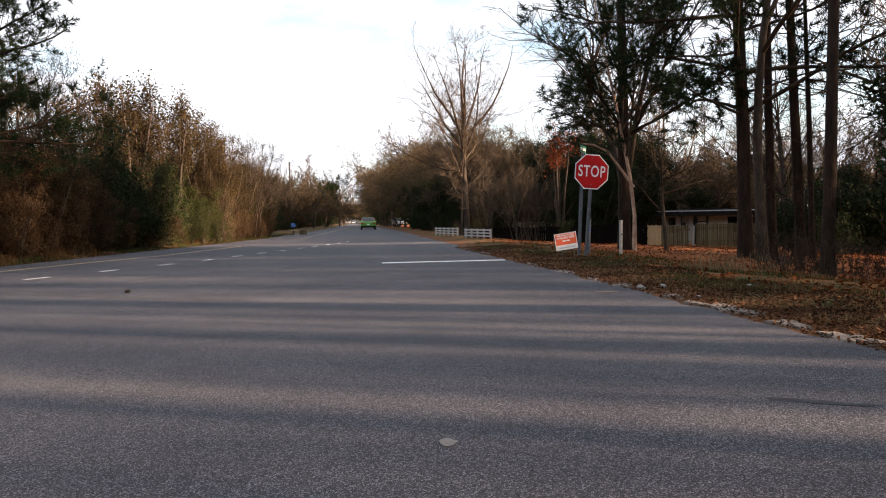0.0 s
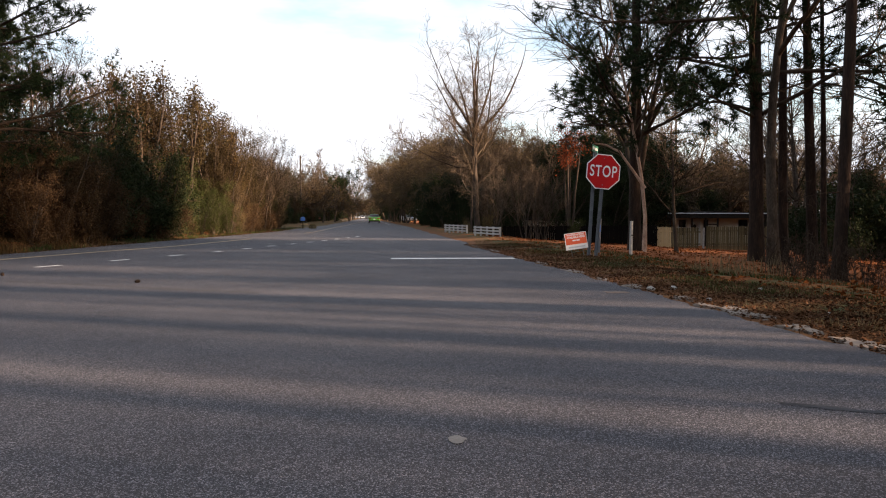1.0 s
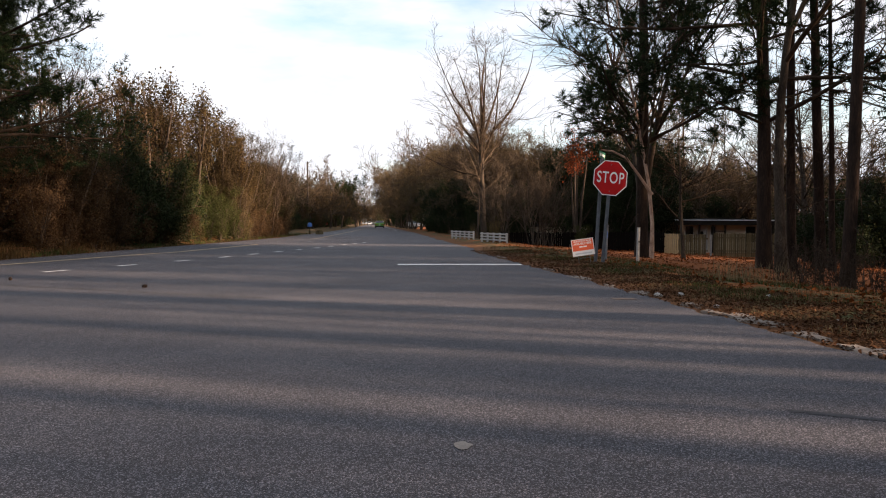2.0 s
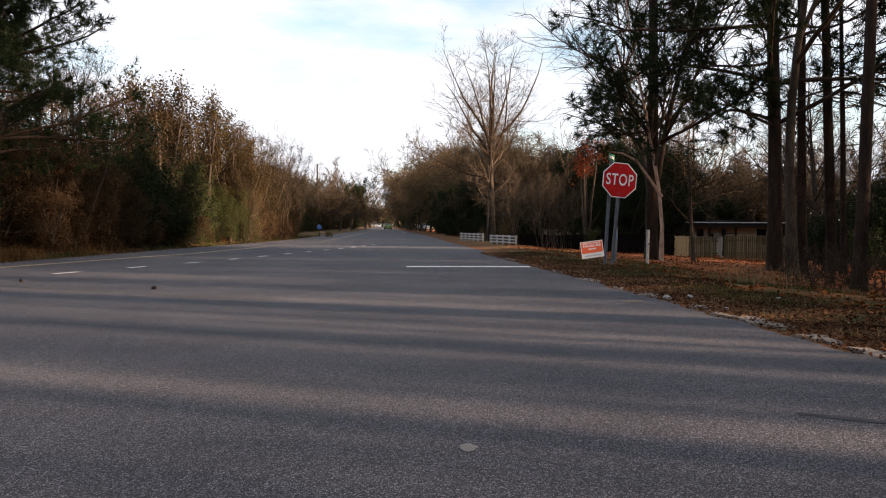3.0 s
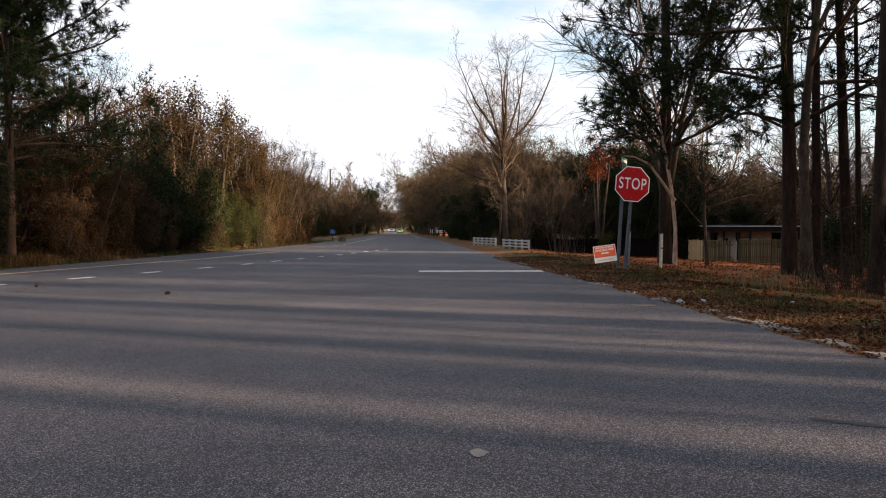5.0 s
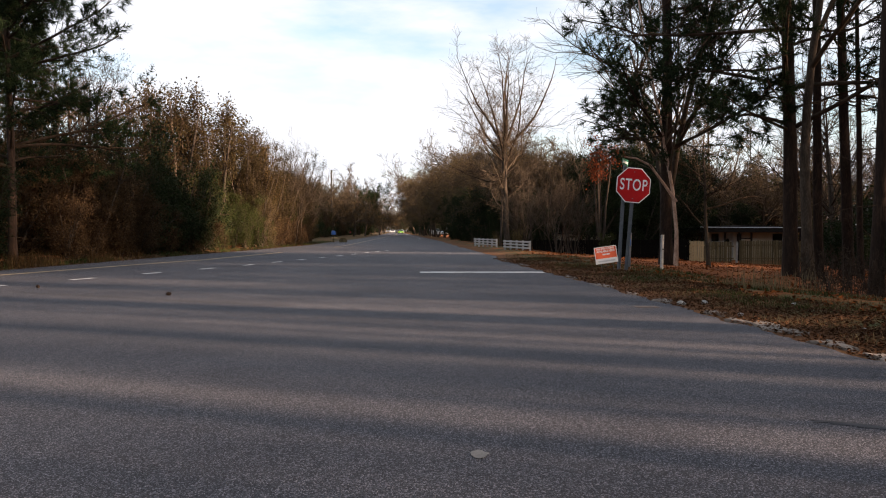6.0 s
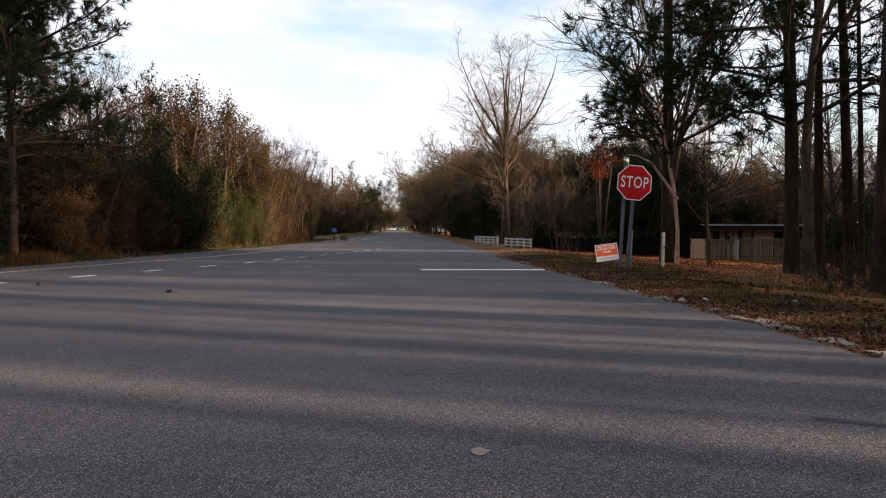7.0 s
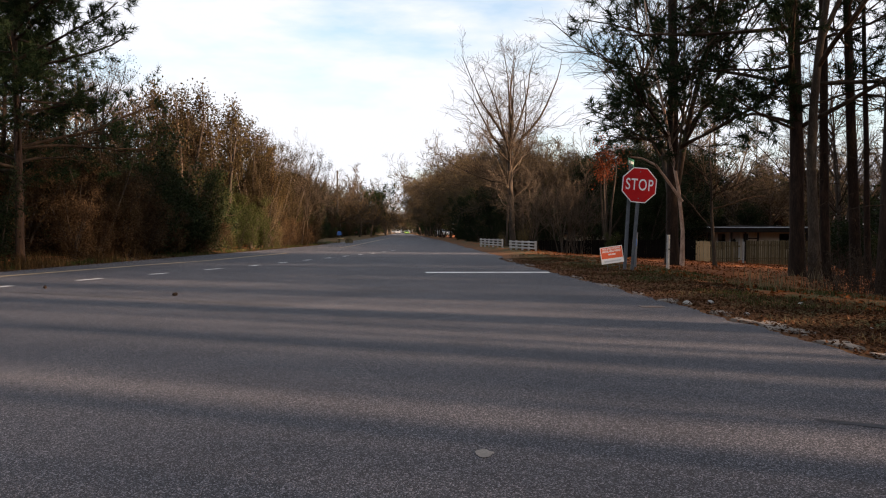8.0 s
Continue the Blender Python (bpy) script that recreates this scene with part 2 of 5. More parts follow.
GLASS_DARK = mat("dark_window_glass", [(0.01, 0.012, 0.014), (0.015, 0.017, 0.02)], 2, 0.08, 0.0, 20)
CAR_GREEN = mat("bright_green_car_paint", [(0.07, 0.22, 0.02), (0.085, 0.26, 0.025)], 2, 0.28, 0.0, 30)
CAR_SILVER = mat("silver_car_paint", [(0.26, 0.27, 0.28), (0.32, 0.33, 0.34)], 2, 0.3, 0.0, 30)
CAR_WHITE = mat("white_car_paint", [(0.72, 0.72, 0.72), (0.8, 0.8, 0.8)], 2, 0.28, 0.0, 30)
TYRE = mat("tyre_rubber", [(0.012, 0.012, 0.012), (0.022, 0.022, 0.022)], 9, 0.85, 0.2, 60)
RIM = mat("alloy_rim", [(0.35, 0.35, 0.36), (0.5, 0.5, 0.51)], 9, 0.35, 0.0, 60, metal=0.9)
TAIL_RED = mat("red_lamp_lens", [(0.30, 0.01, 0.01), (0.36, 0.015, 0.015)], 9, 0.2, 0.0, 60)
BLUE_PAINT = mat("blue_painted_metal", [(0.03, 0.10, 0.32), (0.05, 0.14, 0.40)], 5, 0.5, 0.1, 60)
LEAF_UMBER = mat("dark_olive_brown_leaf", [(0.012, 0.009, 0.0042), (0.034, 0.025, 0.0115), (0.064, 0.047, 0.021)], 1.0, 0.65, 0.0, 9, spec=0.03, through_light=0.25, vary=0.14)
LITTER = mat("dark_red_brown_leaf_litter", [(0.026, 0.012, 0.006), (0.066, 0.031, 0.015), (0.135, 0.072, 0.038)], 1.0, 0.85, 0.0, 9, spec=0.05, vary=0.2)
LEAF_GOLD = mat("dry_golden_brown_leaf", [(0.034, 0.021, 0.009), (0.075, 0.050, 0.021), (0.125, 0.088, 0.038)], 1.0, 0.8, 0.0, 9, spec=0.03, through_light=0.3, vary=0.14)
# the blue-grey haze of distance is put into this base colour
HAZED_WOODS = mat("far_woods_with_haze_colour", [(0.10, 0.125, 0.15), (0.16, 0.19, 0.22), (0.22, 0.25, 0.285)], 0.05, 1.0, 0.0, 0.4, spec=0.0)
CAR_RED = mat("dark_red_car_paint", [(0.11, 0.012, 0.012), (0.15, 0.018, 0.016)], 2, 0.3, 0.0, 30)
TAR = mat("dark_tar_smear", [(0.018, 0.019, 0.024), (0.034, 0.035, 0.043)], 9, 0.75, 0.4, 90, spec=0.3)
POLE_WOOD = mat("creosoted_pole_wood", [(0.014, 0.011, 0.009), (0.030, 0.024, 0.019)], 3, 0.9, 0.4, 40, stretch=(4, 4, 0.3))

# ---- mesh helpers ----


def mesh_of(name, verts, faces_by_size, material, smooth=False):
    """A mesh from arrays: faces_by_size maps corners per face to an index array."""
    me = bpy.data.meshes.new(name)
    verts = np.asarray(verts, np.float32)
    me.vertices.add(len(verts))
    me.vertices.foreach_set("co", verts.ravel())
    idx = [np.asarray(f, np.int32).reshape(-1, k) for k, f in faces_by_size.items()]
    total = np.concatenate([np.full(len(f), f.shape[1], np.int32) for f in idx])
    me.loops.add(int(total.sum()))
    me.loops.foreach_set("vertex_index", np.concatenate([f.ravel() for f in idx]))
    me.polygons.add(len(total))
    me.polygons.foreach_set("loop_start", np.concatenate([[0], np.cumsum(total)[:-1]]).astype(np.int32))
    me.polygons.foreach_set("loop_total", total)
    me.polygons.foreach_set("use_smooth", np.full(len(total), smooth))
    me.update(calc_edges=True)
    me.materials.append(material)
    return me


def part(name, bm, material, parent=None, label=""):
    """One mesh object from a bmesh or a finished mesh, under a thing or a part."""
    if isinstance(bm, bpy.types.Mesh):
        me = bm
    else:
        bmesh.ops.recalc_face_normals(bm, faces=bm.faces)
        me = bpy.data.meshes.new(name)
        bm.to_mesh(me)
        bm.free()
        me.materials.append(material)
    ob = new(name, me)
    ob.parent = parent
    return tagged(ob, label)


def thing(name, label, category, group="", at=None, kind=""):
    ob = new(name)
    if at is not None:
        ob.matrix_basis = at
    return tagged(ob, label, category, group, kind)


def box(bm, cx, cy, cz, sx, sy, sz, bevel=0.0, m=None):
    """A block added to a bmesh, its edges eased."""
    got = bmesh.ops.create_cube(bm, size=1.0, matrix=(m or Matrix()) @ Matrix.Translation((cx, cy, cz)) @ Matrix.Diagonal((sx, sy, sz, 1)))
    if bevel:
        edges = list({e for v in got["verts"] for e in v.link_edges})
        bmesh.ops.bevel(bm, geom=edges, offset=bevel, segments=1, affect="EDGES", profile=0.5)
    return bm


def block(*a, **k):
    return box(bmesh.new(), *a, **k)


def prism(outline, depth, m=None, bevel=0.0):
    """An outline in x, z, thickened along y."""
    bm = bmesh.new()
    a = [bm.verts.new((x, -depth / 2, z)) for x, z in outline]
    b = [bm.verts.new((x, depth / 2, z)) for x, z in outline]
    bm.faces.new(a)
    bm.faces.new(b[::-1])
    n = len(outline)
    for i in range(n):
        bm.faces.new((a[i], b[i], b[(i + 1) % n], a[(i + 1) % n]))
    if bevel:
        bmesh.ops.bevel(bm, geom=list(bm.edges), offset=bevel, segments=1, affect="EDGES", profile=0.5)
    if m is not None:
        bm.transform(m)
    return bm


def drum(r, depth, m=None, segments=20, r2=None):
    bm = bmesh.new()
    bmesh.ops.create_cone(bm, cap_ends=True, segments=segments, radius1=r, radius2=r if r2 is None else r2, depth=depth, matrix=m or Matrix())
    return bm


# ---- the lie of the land ----
LEFT_EDGE = [(-2500, -16), (-60, -16), (-5, -11.0), (5, -9.7), (18, -8.7), (24, -8.1), (27.4, -7.8), (39, -6.6), (52, -5.6), (90, -4.6), (160, -4.2), (2500, -4.2)]
RIGHT_EDGE = [(-2500, 3.4), (0, 3.25), (14, 3.22), (26, 3.08), (29, 3.5), (48, 3.6), (75, 4.0), (2500, 4.0)]
DOTTED = [(4, -9.4), (13.2, -6.35), (20.6, -4.0), (30.6, -1.8), (42.3, 0.43), (55, 1.6), (74, 2.7), (120, 3.0), (2500, 3.2)]
CENTRE = [(-5, -12.2), (5, -10.4), (16.1, -7.9), (22, -6.7), (25, -5.9), (36, -4.5), (49, -3.2), (209, 0.0), (2500, 0.2)]


def along(table, y):
    t = np.array(table, float)
    return np.interp(y, t[:, 0], t[:, 1])


def ease(a):
    a = np.clip(a, 0, 1)
    return a * a * (3 - 2 * a)


def land(x, y):
    """Height of the ground beside the road: a low shoulder, then falling away to the woods on the sign's side."""
    x, y = np.asarray(x, float), np.asarray(y, float)
    s = x - along(RIGHT_EDGE, y)
    right = -0.02 + 0.06 * ease(s / 1.4) - 0.055 * np.clip(s - 1.7, 0, 18) - 0.30 * ease((y - 30) / 20) * ease((s - 2) / 4) * ease((110 - y) / 40)
    right = right - 0.16 * np.exp(-((s - 5.3) / 1.5) ** 2) * ease((24 - y) / 6)
    u = along(LEFT_EDGE, y) - x
    left = -0.02 + 0.10 * ease((u - 0.2) / 2.5) + 0.015 * np.clip(u - 2, 0, 20)
    z = np.where(s > 0, right, np.where(u > 0, left, -0.06))
    bumps = 0.03 * np.sin(x * 1.7 + 0.6 * y) * np.sin(y * 1.3 - 0.4 * x) + 0.018 * np.sin(x * 4.1 + y * 2.7)
    return z + bumps * ease((np.maximum(s, u) - 0.2) / 1.0)


def build_ground():
    rng = np.random.default_rng(3)
    xs = np.unique(np.concatenate([np.linspace(-2500, -60, 12), np.linspace(-60, -12, 40), np.linspace(-12, 3, 40), np.arange(3, 9, 0.14), np.linspace(9, 40, 60), np.linspace(40, 90, 16), np.linspace(90, 2500, 12)]))
    ys = np.unique(np.concatenate([np.linspace(-2500, -40, 12), np.linspace(-40, 2, 30), np.arange(2, 26, 0.2), np.linspace(26, 70, 90), np.linspace(70, 200, 40), np.linspace(200, 2500, 14)]))
    X, Y = np.meshgrid(xs, ys)
    Z = land(X, Y) + rng.normal(0, 0.006, X.shape) * (np.abs(X) < 60)
    inside = (X > along(LEFT_EDGE, Y) - 0.05) & (X < along(RIGHT_EDGE, Y) + 0.02)
    Z = np.where(inside, -0.06, Z)
    n, m = X.shape
    i = np.arange(n * m).reshape(n, m)
    q = np.stack([i[:-1, :-1], i[:-1, 1:], i[1:, 1:], i[1:, :-1]], -1).reshape(-1, 4)
    me = mesh_of("ground", np.stack([X, Y, Z], -1).reshape(-1, 3), {4: q}, GROUND, True)
    s = X - along(RIGHT_EDGE, Y)
    u = along(LEFT_EDGE, Y) - X
    verge = np.where(s > 0, ease((s - 0.5) / 0.7) * ease((4.0 - s) / 2.0), np.where(u > 0, ease((np.where(Y > 60, 8.0, 3.5) - u) / 2) * np.where(Y > 60, 0.9, 0.4), 0))
    a = me.attributes.new("verge", "FLOAT", "POINT")
    a.data.foreach_set("value", verge.astype(np.float32).ravel())
    soil = np.where(s > -1, ease((1.7 - s) / 1.1), np.where(u > -1, ease((np.where(Y > 60, 9.0, 2.5) - u) / 1.5), 1))
    a = me.attributes.new("soil", "FLOAT", "POINT")
    a.data.foreach_set("value", soil.astype(np.float32).ravel())
    tagged(part("ground", me, GROUND), "sloping ground of orange pine straw, leaf litter and thin winter grass", "ground", kind="structure")


def build_road():
    rng = np.random.default_rng(5)
    ys = np.unique(np.concatenate([[-2500, -400, -100], np.linspace(-60, 2, 40), np.arange(2, 30, 0.12), np.linspace(30, 100, 150), np.linspace(100, 300, 40), [500, 900, 1600, 2500]]))
    frac = np.linspace(0, 1, 9)
    wear = np.convolve(rng.normal(0, 0.10, len(ys) + 8), np.ones(4) / 4, "same")[4:-4]
    R = along(RIGHT_EDGE, ys) + wear + 0.05
    L = along(LEFT_EDGE, ys) - 0.1 + 0.5 * wear
    X = L[:, None] + (R - L)[:, None] * frac
    Y = np.repeat(ys[:, None], 9, 1)
    # the slab stands a hand's breadth deep, so its broken edge shows
    top = np.stack([X, Y, np.zeros_like(X)], -1)
    low = np.stack([X[:, [0, -1]], Y[:, [0, -1]], np.full((len(ys), 2), -0.12)], -1)
    v = np.concatenate([top.reshape(-1, 3), low.reshape(-1, 3)])
    i = np.arange(len(ys) * 9).reshape(-1, 9)
    j = len(ys) * 9 + np.arange(len(ys) * 2).reshape(-1, 2)
    q = [np.stack([i[:-1, :-1], i[:-1, 1:], i[1:, 1:], i[1:, :-1]], -1).reshape(-1, 4),
         np.stack([i[:-1, 8], j[:-1, 1], j[1:, 1], i[1:, 8]], -1), np.stack([i[1:, 0], j[1:, 0], j[:-1, 0], i[:-1, 0]], -1)]
    me = mesh_of("road", v, {4: np.concatenate(q)}, ASPHALT)
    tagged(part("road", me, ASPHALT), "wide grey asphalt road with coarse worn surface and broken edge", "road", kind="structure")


def strip(name, table, y0, y1, width, material, label, step=1.0, z=0.005, rough=0.012):
    """A painted line along the road, with a slightly uneven edge."""
    rng = np.random.default_rng(int(abs(y0) * 10) + 7)
    ys = np.linspace(y0, y1, max(3, int((y1 - y0) / step)))
    xs = along(table, ys)
    wob = rng.normal(0, rough, (len(ys), 2))
    d = np.gradient(xs, ys)
    nx, ny = 1 / np.hypot(1, d), -d / np.hypot(1, d)
    a = np.stack([xs - nx * (width / 2 + wob[:, 0]), ys - ny * width / 2, np.full(len(ys), z)], -1)
    b = np.stack([xs + nx * (width / 2 + wob[:, 1]), ys + ny * width / 2, np.full(len(ys), z)], -1)
    n = len(ys)
    v = np.concatenate([a, b])
    k = np.arange(n - 1)
    me = mesh_of(name, v, {4: np.stack([k, k + n, k + n + 1, k + 1], -1)}, material)
    return tagged(part(name, me, material), label, "road marking", kind="structure")


def build_markings():
    strip("centre_line", CENTRE, -4, 34.0, 0.16, PAINT_YELLOW, "worn yellow line painted on the asphalt")
    strip("centre_line", CENTRE, 46, 420, 0.09, PAINT_YELLOW, "faded yellow centre line painted on the asphalt", 2.0)
    strip("edge_line", DOTTED, 96, 420, 0.06, PAINT_FADED, "worn white edge line painted on the asphalt", 2.0)
    y = 4.65
    while y < 38:
        strip("dotted_line", DOTTED, y, y + 0.62, 0.15, PAINT_FADED, "short worn white dash of a dotted road line", 0.2)
        y += 2.05
    bm = bmesh.new()
    xs = np.linspace(0.50, 3.16, 15)
    rng = random.Random(4)
    a = [bm.verts.new((x, 17.25 + rng.uniform(-0.02, 0.02) - 0.02 * (x - 1.8), 0.006)) for x in xs]
    b = [bm.verts.new((x, 17.62 + rng.uniform(-0.02, 0.02) - 0.02 * (x - 1.8), 0.006)) for x in xs]
    for i in range(14):
        bm.faces.new((a[i], a[i + 1], b[i + 1], b[i]))
    tagged(part("stop_line", bm, PAINT_WHITE), "white stop line painted across the asphalt lane", "road marking", kind="structure")
    seam = [(9.7, -1.3), (10.3, -2.46), (11.4, -4.4), (12.7, -6.7)]
    strip("tar_seam", seam, 9.7, 12.7, 0.05, TYRE, "thin black tar seam across the asphalt", 0.1, 0.003, 0.018)
    bm = block(2.9, 9.35, 0.004, 0.27, 0.2, 0.003)
    tagged(part("survey_mark", bm, SURVEY), "faded orange survey paint mark on the asphalt", "road marking", kind="structure")
    bm = bmesh.new()
    r = random.Random(2)
    ring = []
    for i in range(22):
        k = 1 + r.uniform(-0.16, 0.16)
        ring.append(bm.verts.new((0.32 + 0.036 * k * math.cos(i * math.tau / 22), 3.17 + 0.056 * k * math.sin(i * math.tau / 22), 0.004)))
    bm.faces.new(ring)
    tagged(part("road_patch", bm, PATCH), "pale scuffed spot on the asphalt", "road mark", kind="structure")


def build_far_woods():
    """A low, uneven ridge of woods at the end of the road, haze put into its blue-grey colour."""
    rng = np.random.default_rng(9)
    n = 160
    x = np.linspace(-900, 900, n)
    h = 27 + 4.0 * np.sin(x * 0.02) + np.convolve(rng.normal(0, 4.0, n + 4), np.ones(3) / 3, "same")[2:-2]
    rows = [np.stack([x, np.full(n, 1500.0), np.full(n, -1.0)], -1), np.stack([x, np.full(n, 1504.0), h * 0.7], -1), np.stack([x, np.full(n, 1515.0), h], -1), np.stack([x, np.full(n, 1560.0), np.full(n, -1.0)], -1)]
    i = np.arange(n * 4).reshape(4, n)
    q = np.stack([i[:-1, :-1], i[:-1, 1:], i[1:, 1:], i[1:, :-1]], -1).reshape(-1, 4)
    tagged(part("backdrop", mesh_of("backdrop", np.concatenate(rows), {4: q}, HAZED_WOODS), None), "distant woods at the end of the road, haze in their colour", "woods", kind="structure")


def build_tar_stain():
    """A thin dark smear of tar on the asphalt."""
    bm = bmesh.new()
    r = random.Random(12)
    ring = []
    for i in range(26):
        a = i * math.tau / 26
        k = 1 + r.uniform(-0.2, 0.2)
        ring.append(bm.verts.new((2.10 + 0.20 * k * math.cos(a), 3.55 + 0.045 * k * math.sin(a) - 0.12 * math.cos(a), 0.003)))
    bm.faces.new(ring)
    tagged(part("tar_stain", bm, TAR), "dark smear of tar on the asphalt", "road mark", kind="structure")


build_ground()
build_far_woods()
build_road()
build_markings()
build_tar_stain()

# ---- trees ----


def unit(v):
    return v / np.maximum(np.linalg.norm(v, axis=-1, keepdims=True), 1e-9)


def limbs(rng, start, way, length, n, wobble, lift):
    """Wandering lines, all at once: start and way (B,3), length (B,). lift turns them up (or down)."""
    B = len(start)
    P = np.zeros((B, n, 3))
    P[:, 0] = start
    d = unit(way)
    step = (length / (n - 1))[:, None]
    for i in range(1, n):
        d = unit(d + rng.normal(0, wobble, (B, 3)) + np.array([0, 0, lift]))
        P[:, i] = P[:, i - 1] + d * step
    return P


def sprout(rng, P, R, kids, t0, t1, ang, ratio, thin, slim=0.55):
    """Starts, ways, lengths and radii of the side shoots of the lines P."""
    B, n, _ = P.shape
    t = rng.uniform(t0, t1, (B, kids)) if kids > 1 else np.full((B, 1), (t0 + t1) / 2)
    f = t * (n - 1)
    i = np.minimum(f.astype(int), n - 2)
    b = np.arange(B)[:, None]
    w = (f - i)[..., None]
    at = P[b, i] * (1 - w) + P[b, i + 1] * w
    tan = unit(P[b, i + 1] - P[b, i])
    side = unit(np.cross(tan, rng.normal(0, 1, tan.shape)))
    a = np.radians(rng.uniform(*ang, t.shape))[..., None]
    way = tan * np.cos(a) + side * np.sin(a)
    whole = np.linalg.norm(np.diff(P, axis=1), axis=2).sum(1)[:, None]
    length = whole * rng.uniform(*ratio, t.shape) * (1.15 - slim * t)
    rad = np.minimum((R[b, i] * (1 - w[..., 0]) + R[b, i + 1] * w[..., 0]) * 0.8, thin * length)
    return at.reshape(-1, 3), way.reshape(-1, 3), length.ravel(), rad.ravel()


def tubes(groups):
    """Vertices and faces of round limbs. groups: (P, R, sides)."""
    V, F, base = [], [], 0
    for P, R, k in groups:
        B, n, _ = P.shape
        T = unit(np.gradient(P, axis=1))
        ref = np.where(np.abs(T[..., 2:3]) > 0.9, np.array([1.0, 0, 0]), np.array([0, 0, 1.0]))
        U = unit(np.cross(T, ref))
        W = np.cross(T, U)
        a = np.arange(k) * math.tau / k
        ring = U[:, :, None] * np.cos(a)[:, None] + W[:, :, None] * np.sin(a)[:, None]
        V.append((P[:, :, None] + ring * R[:, :, None, None]).reshape(-1, 3))
        idx = base + np.arange(B * n * k).reshape(B, n, k)
        nx = np.roll(idx, -1, 2)
        F.append(np.stack([idx[:, :-1], nx[:, :-1], nx[:, 1:], idx[:, 1:]], -1).reshape(-1, 4))
        base += B * n * k
    return np.concatenate(V), np.concatenate(F)


def taper(R0, n, end=0.35):
    return R0[:, None] * np.linspace(1, end, n)[None]


def leaves(rng, at, size, count, spread, droop=0.0):
    """Small folded leaves strewn round the points at: two facets each."""
    c = np.repeat(at, count, 0)
    c = c + rng.normal(0, spread, c.shape)
    a = unit(rng.normal(0, 1, c.shape) + np.array([0, 0, -droop]))
    s = unit(np.cross(a, rng.normal(0, 1, c.shape)))
    L = size * rng.uniform(0.6, 1.3, (len(c), 1))
    fold = unit(np.cross(a, s)) * L * 0.12
    v = np.stack([c, c + a * L * 0.5 + s * L * 0.3 + fold, c + a * L, c + a * L * 0.5 - s * L * 0.3 + fold], 1)
    i = np.arange(len(c))[:, None] * 4
    return v.reshape(-1, 3), np.concatenate([i + [0, 1, 2], i + [0, 2, 3]])


def needles(rng, at, way, size, count):
    """Tufts of long thin needles fanned about each shoot's way."""
    c = np.repeat(at, count, 0)
    a = unit(np.repeat(way, count, 0) * 0.8 + rng.normal(0, 0.75, c.shape))
    c = c + a * 0.01 - np.repeat(way, count, 0) * rng.uniform(0, 0.12, (len(c), 1))
    s = unit(np.cross(a, rng.normal(0, 1, c.shape)))
    L = size * rng.uniform(0.7, 1.2, (len(c), 1))
    v = np.stack([c - s * 0.012, c + s * 0.012, c + a * L], 1)
    return v.reshape(-1, 3), np.arange(len(c) * 3).reshape(-1, 3)


def tip_of(P):
    return P[:, -1], unit(P[:, -1] - P[:, -2])


def fit_to(groups, pts, height, width):
    """Scale lines so that the crown reaches a height and spans a width."""
    zmax = np.percentile(pts[:, 2], 99.5)
    rad = np.percentile(np.hypot(pts[:, 0], pts[:, 1]), 94)
    k = np.array([width / 2 / rad, width / 2 / rad, height / zmax])
    return [P * k for P in groups]


def stand(name, label, category, group, trunk, crown, foliage=None):
    """A tree from its meshes: trunk, crown of twigs, and leaves if it has them."""
    t = thing(name, label, category, group)
    for one in trunk:
        part("trunk" if len(trunk) == 1 else "stem", one, None, t)
    tw = part("crown", crown, None, t)
    if foliage is not None:
        part("foliage", foliage, None, tw)
    return t


def stem_mesh(name, groups, material):
    v, f = tubes(groups)
    return mesh_of(name, v, {4: f}, material, True)


